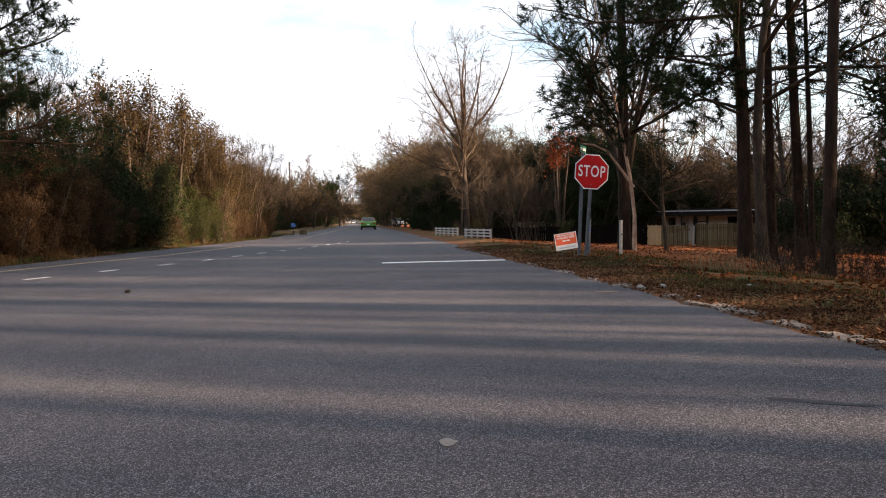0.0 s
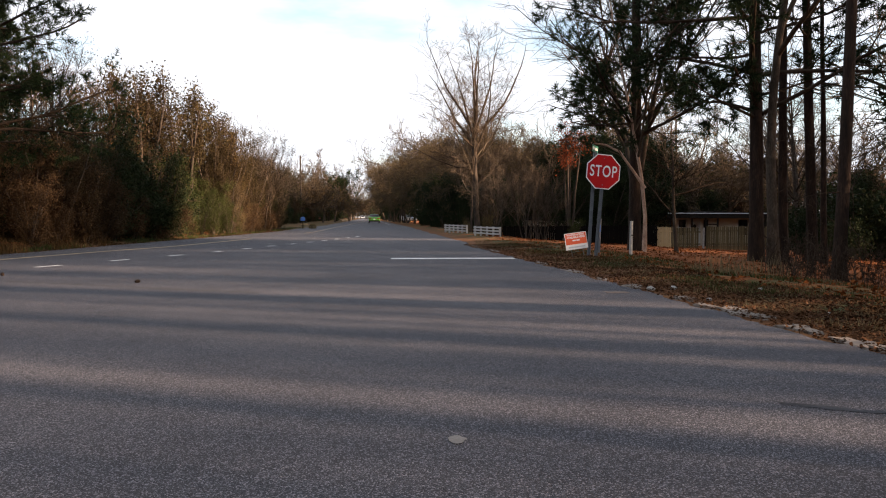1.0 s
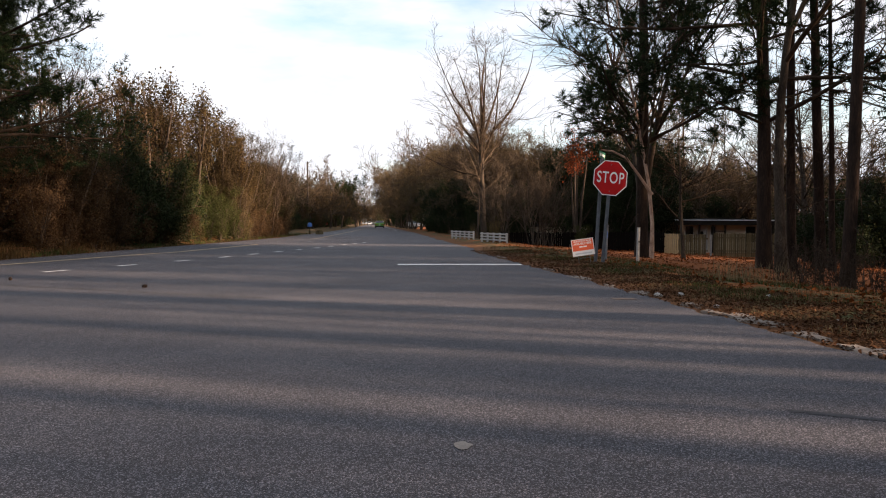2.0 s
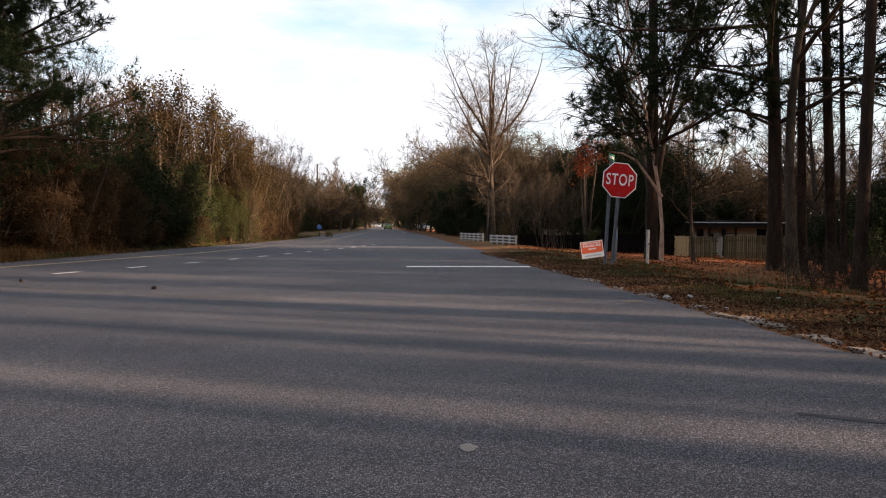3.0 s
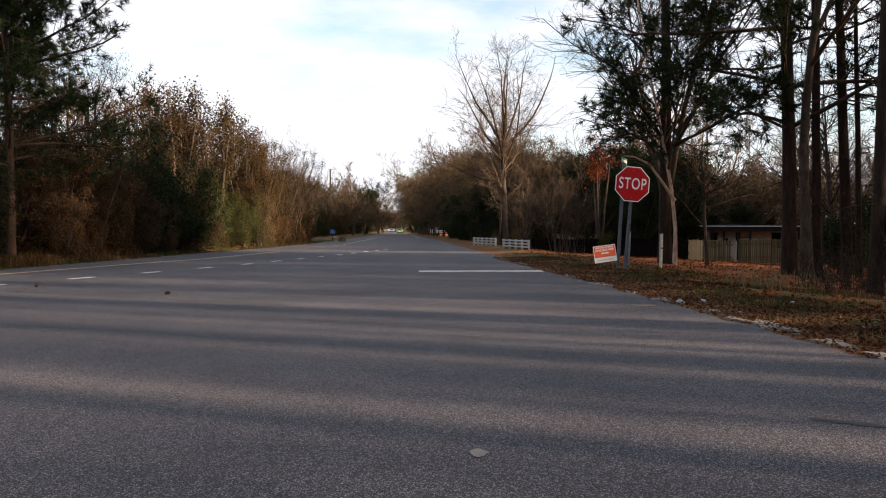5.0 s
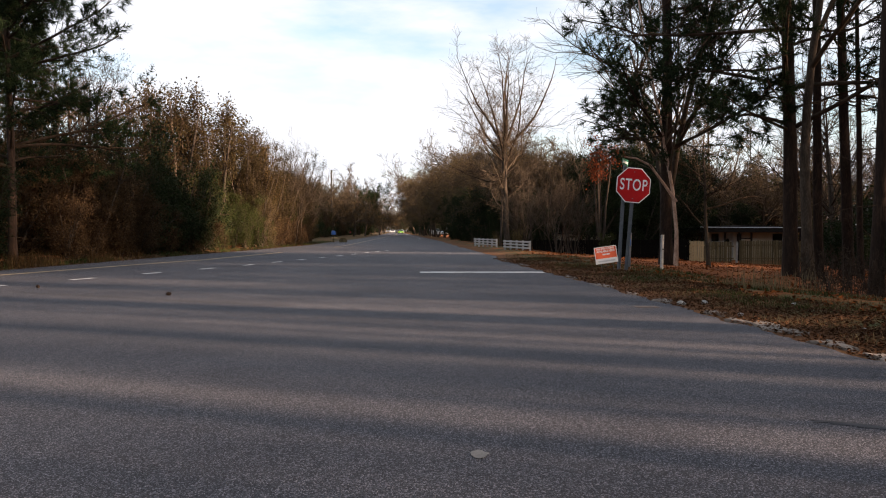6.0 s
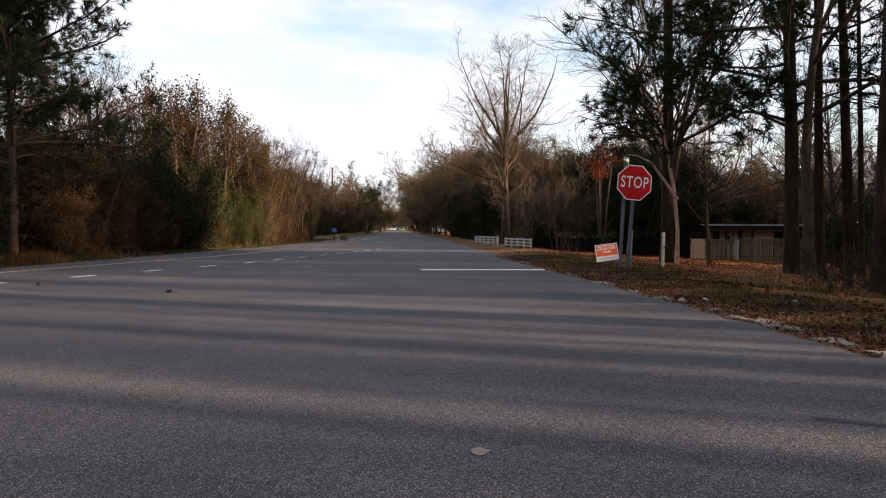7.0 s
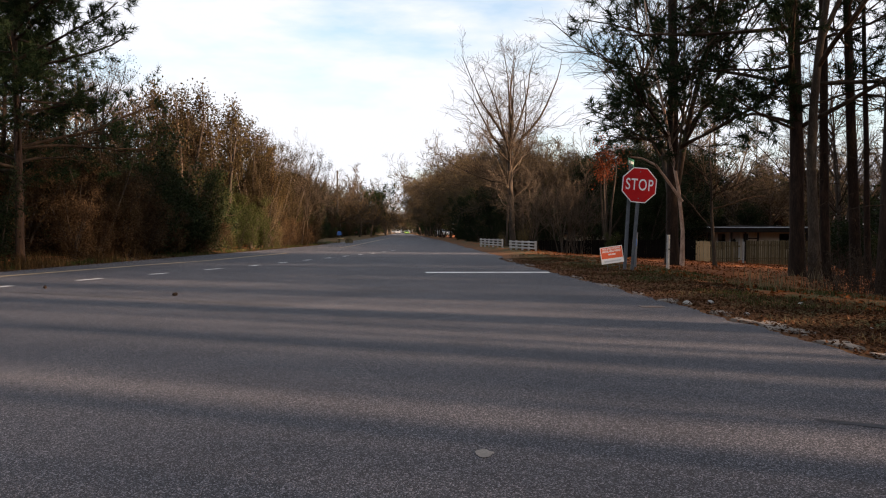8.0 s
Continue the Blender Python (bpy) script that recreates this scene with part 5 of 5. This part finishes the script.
def build_rail_fence(x0, y0, x1, y1, h, bays):
    """White post-and-rail fence of a drive's entrance."""
    a, b = Vector((x0, y0, 0)), Vector((x1, y1, 0))
    d = b - a
    rot = math.degrees(math.atan2(d.y, d.x))
    g = float(land((x0 + x1) / 2, (y0 + y1) / 2))
    f = thing("rail_fence", "low white painted post-and-rail fence beside the road", "fence", "white rail fences", pose(x0, y0, g, 0, 0, rot))
    n = d.length
    post = None
    for i in range(bays + 1):
        o = part("fence_post", block(n * i / bays, 0, h / 2 - 0.1, 0.085, 0.085, h + 0.2, 0.008), WHITE_PAINT, f) if post is None else new("fence_post", post.data)
        if post is not None:
            o.parent = f
            o.location.x = n * i / bays
        post = post or o
    for z in (h * 0.28, h * 0.58, h * 0.88):
        part("rail", block(n / 2, -0.06, z, n + 0.1, 0.03, 0.065, 0.005), WHITE_PAINT, f)


def build_board_fence(name, label, x0, y0, x1, y1, h, material, z=None, width=0.14, gaps=0.012, group="board fences", seed=1):
    a, b = Vector((x0, y0, 0)), Vector((x1, y1, 0))
    d = b - a
    g = float(land((x0 + x1) / 2, (y0 + y1) / 2)) if z is None else z
    f = thing(name, label, "fence", group, pose(x0, y0, g, 0, 0, math.degrees(math.atan2(d.y, d.x))))
    rng = random.Random(seed)
    n = int(d.length / width)
    data = None
    for i in range(n):
        if data is None:
            ob = part("board", prism([(-width / 2 + gaps, -0.15), (width / 2 - gaps, -0.15), (width / 2 - gaps, h - 0.04), (width / 2 - gaps - 0.025, h), (-width / 2 + gaps + 0.025, h), (-width / 2 + gaps, h - 0.04)], 0.02), material, f)
            data = ob.data
        else:
            ob = new("board", data)
            ob.parent = f
        ob.matrix_basis = pose((i + 0.5) * width, rng.uniform(-0.006, 0.006), rng.uniform(-0.03, 0.02), rng.uniform(-0.7, 0.7), rng.uniform(-0.6, 0.6), 0)
    for zz in (0.3, h - 0.3):
        part("rail", block(d.length / 2, 0.035, zz, d.length, 0.04, 0.09, 0.004), material, f)
    i = 0.0
    while i < d.length:
        part("fence_post", block(i + 0.05, 0.1, h / 2 - 0.1, 0.09, 0.09, h + 0.25, 0.008), material, f)
        i += 2.4
    return f


def build_house():
    x0, x1, y0, y1 = 23.2, 29.4, 60.0, 66.0
    g = -1.35
    h = thing("house", "low tan house with pale roof edge and dark porch", "house", at=pose(x0, y0, g))
    L, D, H = x1 - x0, y1 - y0, 2.45
    openings = [(0.3, 0.85, 0.7, 1.3, "window"), (1.2, 0.1, 0.85, 2.05, "door"), (2.25, 0.85, 0.5, 1.3, "window"), (5.0, 0.85, 0.9, 1.3, "window")]
    x = 0.0
    for ox, oz, ow, oh, _ in openings:
        part("wall", block((x + ox) / 2, 0, H / 2, ox - x, 0.2, H), WALL_TAN, h)
        part("sill_wall", block(ox + ow / 2, 0, oz / 2, ow - 0.004, 0.196, oz), WALL_TAN, h)
        part("lintel_wall", block(ox + ow / 2, 0, (oz + oh + H) / 2, ow - 0.004, 0.196, H - oz - oh), WALL_TAN, h)
        x = ox + ow
    part("wall", block((x + L) / 2, 0, H / 2, L - x, 0.2, H), WALL_TAN, h)
    part("wall", block(L / 2, D, H / 2, L, 0.2, H), WALL_TAN, h)
    part("wall", block(0.1, D / 2, H / 2, 0.2, D - 0.21, H), WALL_TAN, h)
    part("wall", block(L - 0.1, D / 2, H / 2, 0.2, D - 0.21, H), WALL_TAN, h)
    for ox, oz, ow, oh, kind in openings:
        w = part(kind, block(ox + ow / 2, -0.06, oz + 0.03, ow - 0.008, 0.1, 0.06), WHITE_PAINT, h)
        for sx in (0.032, ow - 0.032):
            part("jamb", block(ox + sx, -0.06, oz + oh / 2, 0.055, 0.1, oh - 0.13), WHITE_PAINT, w)
        part("head", block(ox + ow / 2, -0.06, oz + oh - 0.032, ow - 0.008, 0.1, 0.055), WHITE_PAINT, w)
        if kind == "window":
            part("pane", block(ox + ow / 2, -0.02, oz + oh / 2, ow - 0.12, 0.01, oh - 0.12), GLASS_DARK, w)
            part("glazing_bar", block(ox + ow / 2, -0.04, oz + oh / 2, ow - 0.12, 0.03, 0.035), WHITE_PAINT, w)
        else:
            part("door_leaf", block(ox + ow / 2, -0.02, oz + oh / 2, ow - 0.12, 0.04, oh - 0.12, 0.006), WHITE_PAINT, w)
    part("roof", prism([(-0.9, 0.0), (L + 0.9, 0.0), (L + 0.9, 0.12), (L / 2, 0.3), (-0.9, 0.12)], D + 2.0, Matrix.Translation((0, D / 2, H))), DARK_TRIM, h)
    part("roof_edge", block(L / 2, -1.03, H + 0.12, L + 1.84, 0.05, 0.07, 0.006), ROOF_PALE, h, "pale metal roof edge")
    part("fascia", block(L / 2, -1.015, H - 0.1, L + 1.8, 0.03, 0.3, 0.004), DARK_TRIM, h, "dark brown fascia board")
    for px in (-0.6, 1.1, 2.15, 3.1, L + 0.6):
        part("porch_post", block(px, -0.85, H / 2 - 0.13, 0.12, 0.12, H - 0.26, 0.01), DARK_TRIM, h)
    part("rail", block(2.62, -0.85, 1.75, 0.83, 0.06, 0.08, 0.006), DARK_TRIM, h)
    oval = drum(0.2, 0.02, Matrix.Translation((1.625, -0.052, 1.45)) @ Matrix.Diagonal((0.7, 1, 1.5, 1)) @ Matrix.Rotation(math.pi / 2, 4, "X"), 18)
    part("oval_pane", oval, GLASS_DARK, h, "small oval pane in the door")
    s = thing("shed", "low pale outbuilding glimpsed above the dark fence", "shed", at=pose(12.9, 56.5, -1.3))
    part("wall", block(0, 0, 1.0, 3.6, 2.5, 2.0, 0.02), WALL_TAN, s)
    part("roof", prism([(-2.0, 0), (2.0, 0), (2.0, 0.08), (0, 0.24), (-2.0, 0.08)], 2.9, Matrix.Translation((0, 0, 2.0))), DARK_TRIM, s)
    for px in (-0.9, 0.8):
        part("window", block(px, -1.26, 1.2, 0.7, 0.03, 0.7), GLASS_DARK, s)


# ---- vehicles ----


def build_car(name, label, paint, length=4.5, width=1.8, height=1.46, tail=True, tall=False):
    """A car facing +y, its wheels on z 0."""
    c = thing(name, label, "car")
    L, W, H = length, width, height
    if tall:
        side = [(-0.5, 0.26), (-0.5, 0.62), (-0.48, 0.93), (0.23, 0.70), (0.42, 0.64), (0.49, 0.52), (0.5, 0.30)]
        glass = [(-0.47, 0.62), (-0.43, 0.96), (0.05, 0.99), (0.24, 0.66)]
    else:
        side = [(-0.5, 0.24), (-0.5, 0.55), (-0.48, 0.68), (-0.36, 0.70), (0.20, 0.68), (0.42, 0.58), (0.49, 0.46), (0.5, 0.24)]
        glass = [(-0.42, 0.69), (-0.28, 0.97), (-0.05, 1.0), (0.06, 0.97), (0.26, 0.67)]
    turn = Matrix.Rotation(math.pi / 2, 4, "Z")
    body = prism([(a * L, b * H) for a, b in side], W, turn, 0.05)
    body = part("body", body, paint, c)
    cab = prism([(a * L, b * H) for a, b in glass], W * 0.86, turn, 0.04)
    for v in cab.verts:
        if v.co.z > H * 0.85:
            v.co.x *= 0.86
    cabin = part("cabin", cab, GLASS_DARK, c, "dark glazed cabin")
    part("roof_panel", block(0, -0.14 * L if not tall else -0.12 * L, H * 0.995, W * 0.68, L * (0.22 if not tall else 0.42), 0.03, 0.012), paint, cabin)
    for sx in (-1, 1):
        for sy in (-0.31, 0.32):
            ax = Matrix.Translation((sx * (W / 2 - 0.1), sy * L, 0.32)) @ Matrix.Rotation(math.pi / 2, 4, "Y")
            w = part("wheel", drum(0.32, 0.21, ax, 22), TYRE, c)
            part("rim", drum(0.2, 0.225, ax, 16), RIM, w)
        part("tail_lamp", block(sx * W * 0.37, -L / 2 - 0.005, H * 0.52, 0.36, 0.05, 0.13, 0.02), TAIL_RED, c, "red tail lamp")
        part("headlight", block(sx * W * 0.36, L / 2 - 0.02, H * 0.44, 0.34, 0.07, 0.14, 0.02), SIGN_WHITE, c, "clear headlight")
        part("mirror", block(sx * (W / 2 + 0.06), 0.16 * L, H * 0.68, 0.16, 0.09, 0.12, 0.02), paint, c)
    part("bumper", block(0, -L / 2 - 0.01, H * 0.24, W * 0.94, 0.1, 0.2, 0.03), DARK_TRIM if not tall else paint, c, "dark lower bumper")
    part("bumper", block(0, L / 2 + 0.0, H * 0.22, W * 0.94, 0.1, 0.18, 0.03), DARK_TRIM, c, "dark lower bumper")
    part("number_plate", block(0, -L / 2 - 0.012, H * 0.43, 0.32, 0.012, 0.13), SIGN_WHITE, c)
    return c


GREEN_CAR = build_car("green_car", "bright green car driving away down the road", CAR_GREEN)
WHITE_CAR = build_car("white_car", "distant pale vehicle coming up the road", CAR_SILVER, 4.8, 1.95, 1.75, tall=True)
PARKED = build_car("parked_car", "white estate vehicle parked beside the road under dark trees", CAR_WHITE, 4.7, 1.9, 1.7, tall=True)
PARKED.matrix_basis = pose(9.7, 188, float(land(9.7, 188)), 0, 0, 215)
YARD_CAR = build_car("parked_car", "dark red car parked in a yard beside the road", CAR_RED)
YARD_CAR.matrix_basis = pose(-10.9, 158, float(land(-10.9, 158)), 0, 0, 50)


def motions():
    """The green car drives off; a white vehicle comes the other way."""
    green = [(0.0, 1.35, 99), (0.5, 1.35, 116), (1.0, 1.3, 133), (1.7, 1.3, 154), (2.3, 1.3, 172), (3.0, 1.3, 191), (3.7, 1.3, 214), (4.5, 1.3, 240), (5.2, 1.4, 261), (6.0, 1.5, 282), (7.0, 1.7, 303), (8.0, 1.8, 318)]
    walk(GREEN_CAR, [(t, pose(x, y, 0.0)) for t, x, y in green])
    walk(WHITE_CAR, [(t, pose(-1.9, y, 0.0, 0, 0, 180)) for t, y in ((0.0, 500), (2.0, 470), (4.0, 435), (6.0, 400), (8.0, 365))])


# ---- roadside things ----


def build_roadside():
    x, y = -5.06, 66
    m = thing("mailbox", "blue box on a brown wooden post at the roadside", "mailbox", at=pose(x, y, float(land(x, y)), 0, 0, 10))
    part("post", block(0, 0, 0.25, 0.12, 0.12, 0.9, 0.01), FENCE_WOOD, m)
    b = prism([(-0.16, 0), (0.16, 0), (0.16, 0.18), (0.11, 0.29), (0, 0.33), (-0.11, 0.29), (-0.16, 0.18)], 0.5, Matrix.Translation((0, 0, 0.68)), 0.008)
    part("box", b, BLUE_PAINT, m, "blue painted box")
    part("tray", block(0.12, 0, 0.42, 0.5, 0.3, 0.05, 0.01), FENCE_NEW, m)
    pl = thing("planter", "low weathered wooden planter beside the mailbox", "planter", at=pose(x + 0.75, y + 0.3, float(land(x + 0.75, y)), 0, 0, 8))
    part("side", block(0, 0, 0.12, 0.6, 0.4, 0.36, 0.02), FENCE_WOOD, pl)
    part("soil", block(0, 0, 0.305, 0.52, 0.32, 0.03, 0.01), DARK_TRIM, pl)
    part("plants", block(0, 0, 0.36, 0.44, 0.24, 0.12, 0.05), LEAF_TAN, pl, "dry plants")
    y = 118
    p = thing("utility_pole", "dark wooden utility pole above the roadside trees", "utility pole", at=pose(-9.3, y, float(land(-9.3, y))))
    part("pole", drum(0.14, 10.0, Matrix.Translation((0, 0, 4.6)), 12, 0.10), POLE_WOOD, p)
    part("crossarm", block(0, 0, 9.0, 0.12, 1.8, 0.12, 0.01), POLE_WOOD, p)
    # stones and pale bare sand along the broken edge
    rng = random.Random(6)

    def stone(x, y, r, label):
        bm = bmesh.new()
        bmesh.ops.create_icosphere(bm, subdivisions=2, radius=r)
        for v in bm.verts:
            v.co *= 1 + 0.35 * noise.noise(v.co * (2.2 / r) + Vector((x, y, 0)))
            v.co.z *= 0.75
        o = part("stone", bm, STONE)
        o.location = (x, y, float(land(x, y)) + r * 0.35)
        tagged(o, label, "stone", "stones on the verge")

    stone(3.45, 9.72, 0.055, "white stone lying at the edge of the asphalt")
    stone(3.75, 9.75, 0.042, "pale stone lying in the leaf litter")
    stone(4.16, 7.05, 0.03, "pale stone in the grass of the verge")
    stone(4.6, 9.2, 0.035, "pale stone in the grass of the verge")
    stone(3.62, 8.4, 0.03, "pale stone lying in the leaf litter")

    def cone(x, y, turn):
        c = thing("pine_cone", "dark pine cone lying on the asphalt", "pine cone", "pine cones on the road", pose(x, y, 0.022, 84, 0, turn))
        core = bmesh.new()
        bmesh.ops.create_uvsphere(core, u_segments=10, v_segments=7, radius=0.02, matrix=Matrix.Diagonal((1, 1, 1.9, 1)))
        part("core", core, DARK_TRIM, c)
        sc = bmesh.new()
        for k in range(40):
            z = -0.032 + 0.064 * k / 40
            r = 0.021 * math.sqrt(max(0.1, 1 - (z / 0.04) ** 2))
            m = Matrix.Translation((0, 0, z)) @ Matrix.Rotation(k * 2.4, 4, "Z") @ Matrix.Translation((r, 0, 0)) @ Matrix.Rotation(0.6, 4, "Y")
            box(sc, 0, 0, 0, 0.013, 0.011, 0.003, 0, m)
        part("scales", sc, PINE_BARK, c)

    for x, y, a in ((-5.5, 12.85, 20), (-3.1, 11.3, 130)):
        cone(x, y, a)

    def sand(x, y, lx, ly):
        bm = bmesh.new()
        ring, top = [], []
        for i in range(18):
            a = i * math.tau / 18
            k = 1 + rng.uniform(-0.55, 0.5)
            px, py = x + lx * k * math.cos(a), y + ly * k * math.sin(a)
            ring.append(bm.verts.new((px, py, float(land(px, py)) - 0.03 if px > 3.3 else -0.01)))
            top.append(bm.verts.new((x + (px - x) * 0.8, y + (py - y) * 0.8, 0.008 + rng.uniform(-0.002, 0.002))))
        bm.faces.new(top)
        for i in range(18):
            bm.faces.new((ring[i], ring[(i + 1) % 18], top[(i + 1) % 18], top[i]))
        tagged(part("sand_patch", bm, SAND), "pale bare sandy patch at the broken asphalt edge", "sand", "sand patches at the road edge", "structure")

    for y, lx, ly, off in ((5.4, 0.10, 0.35, 0.06), (6.15, 0.10, 0.28, 0.05), (7.25, 0.12, 0.52, 0.10), (7.85, 0.07, 0.22, 0.0), (8.7, 0.09, 0.2, 0.1), (10.2, 0.08, 0.35, 0.05), (11.4, 0.07, 0.3, 0.0), (13.2, 0.10, 0.5, 0.0), (15.6, 0.07, 0.5, 0.02), (21.5, 0.07, 0.8, 0.0), (25.0, 0.08, 0.8, -0.02)):
        sand(3.36 + off, y, lx * 1.15, ly)


def strew():
    """Loose stuff of the verge: grass, dead leaves, pine straw."""
    rng = np.random.default_rng(17)

    def blades(name, label, x, y, length, width, material, bend=0.35):
        n = len(x)
        z = land(x, y) - 0.01
        a = rng.uniform(0, math.tau, n)
        d = np.stack([np.cos(a), np.sin(a), np.zeros(n)], -1)
        s = np.stack([-np.sin(a), np.cos(a), np.zeros(n)], -1) * (width * rng.uniform(0.6, 1.2, n))[:, None]
        L = length * rng.uniform(0.5, 1.2, n)
        c = np.stack([x, y, z], -1)
        k = rng.uniform(0.1, 2 * bend, n)[:, None]
        mid = c + d * (L[:, None] * 0.35 * k) + np.array([0, 0, 1.0]) * (L[:, None] * 0.55)
        tip = c + d * (L[:, None] * k) + np.array([0, 0, 1.0]) * (L[:, None] * (1 - 0.35 * k))
        v = np.stack([c - s, c + s, mid + s * 0.7, mid - s * 0.7, tip], 1).reshape(-1, 3)
        i = np.arange(n)[:, None] * 5
        me = mesh_of(name, v, {4: i + [0, 1, 2, 3], 3: i + [3, 2, 4]}, material)
        tagged(part(name, me, material), label, "grass", kind="stuff")

    def scatter(n, y0, y1, s0, s1, side=1, power=1.0):
        y = y0 + (y1 - y0) * rng.uniform(0, 1, n) ** 1.6
        s = s0 + (s1 - s0) * rng.uniform(0, 1, n) ** power
        return (along(RIGHT_EDGE, y) + s, y) if side > 0 else (along(LEFT_EDGE, y) - s, y)

    def patchy(x, y, f, cut):
        k = np.sin(x * f + 1.3) * np.sin(y * f * 0.8 + 0.4 * x) + 0.5 * np.sin(x * f * 2.7 + y * f * 1.9)
        keep = k > cut
        return x[keep], y[keep]

    blades("grass", "thin green winter grass growing along the verge", *patchy(*scatter(24000, 4.5, 30, 0.8, 3.4), 1.6, 0.1), 0.085, 0.006, GRASS_GREEN)
    blades("dry_grass", "dry tan grass growing along the verge", *patchy(*scatter(22000, 4.5, 30, 0.4, 3.6), 2.1, 0.0), 0.085, 0.005, GRASS_DRY)
    blades("grass", "green winter grass at the foot of the thicket", *patchy(*scatter(6000, 14, 70, 0.1, 1.2, -1), 1.1, -0.1), 0.16, 0.008, GRASS_GREEN)
    blades("dry_grass", "tall dry grass at the foot of the thicket", *patchy(*scatter(3500, 15, 27, 0.1, 1.5, -1), 0.9, -0.1), 0.42, 0.007, GRASS_RUST)
    # tall dead weeds by the ditch
    cx, cy = [], []
    for x0, y0, n in ((5.6, 12.1, 130), (5.35, 11.6, 40), (7.0, 13.5, 40), (8.3, 15.6, 40)):
        cx.append(rng.normal(x0, 0.22, n))
        cy.append(rng.normal(y0, 0.3, n))
    blades("dead_weeds", "tall dead weeds standing beside the ditch", np.concatenate(cx), np.concatenate(cy), 0.42, 0.005, GRASS_DRY, 0.3)

    def litter(name, label, x, y, size, material):
        n = len(x)
        c = np.stack([x, y, land(x, y) + rng.uniform(0.004, 0.03, n)], -1)
        a = unit(rng.normal(0, 1, (n, 3)) * [1, 1, 0.25])
        s = unit(np.cross(a, rng.normal(0, 0.35, (n, 3)) + np.array([0, 0, 1.0])))
        L = (size * rng.uniform(0.5, 1.3, n))[:, None]
        up = np.array([0, 0, 0.22]) * L
        v = np.stack([c, c + a * L * 0.5 + s * L * 0.34 + up, c + a * L, c + a * L * 0.5 - s * L * 0.34 + up], 1).reshape(-1, 3)
        i = np.arange(n)[:, None] * 4
        me = mesh_of(name, v, {3: np.concatenate([i + [0, 1, 2], i + [0, 2, 3]])}, material)
        tagged(part(name, me, material), label, "leaf litter", kind="stuff")

    x, y = scatter(34000, 4.5, 26, 0.02, 1.7, 1, 0.75)
    litter("leaf_litter", "brown dead leaves lying along the road edge", x, y, 0.036, LITTER)
    x, y = scatter(15000, 8, 40, 1.5, 16, 1, 1.0)
    litter("leaf_litter", "rust-brown dead leaves strewn over the pine straw", x, y, 0.08, LEAF_RUST)
    x, y = scatter(5000, 14, 60, 0.0, 2.0, -1, 1.0)
    litter("leaf_litter", "dead leaves lying below the thicket", x, y, 0.08, LEAF_BROWN)


build_stop_sign()
build_yard_sign()
build_white_post()
build_rail_fence(5.15, 38.6, 5.75, 35.0, 0.44, 4)
build_rail_fence(4.55, 47.0, 5.2, 42.2, 0.44, 5)
build_house()
build_board_fence("board_fence", "weathered grey-brown wooden board fence in the woods", 20.0, 52.0, 21.96, 52.0, 1.40, FENCE_WOOD, -1.15)
build_board_fence("board_fence", "weathered grey-brown wooden board fence with a few pale boards", 22.4, 52.05, 29.6, 52.05, 1.47, FENCE_WOOD, -1.15, seed=5)
build_gate_post()
build_board_fence("new_fence_section", "newer yellow wooden fence section beside the weathered boards", 18.95, 51.95, 19.98, 51.95, 1.45, FENCE_NEW, -1.15, seed=3)
build_board_fence("dark_fence", "near-black board fence behind the sign", 7.3, 46.0, 18.93, 51.6, 1.25, FENCE_DARK, -0.85, width=0.16, seed=2)
build_roadside()
strew()
motions()
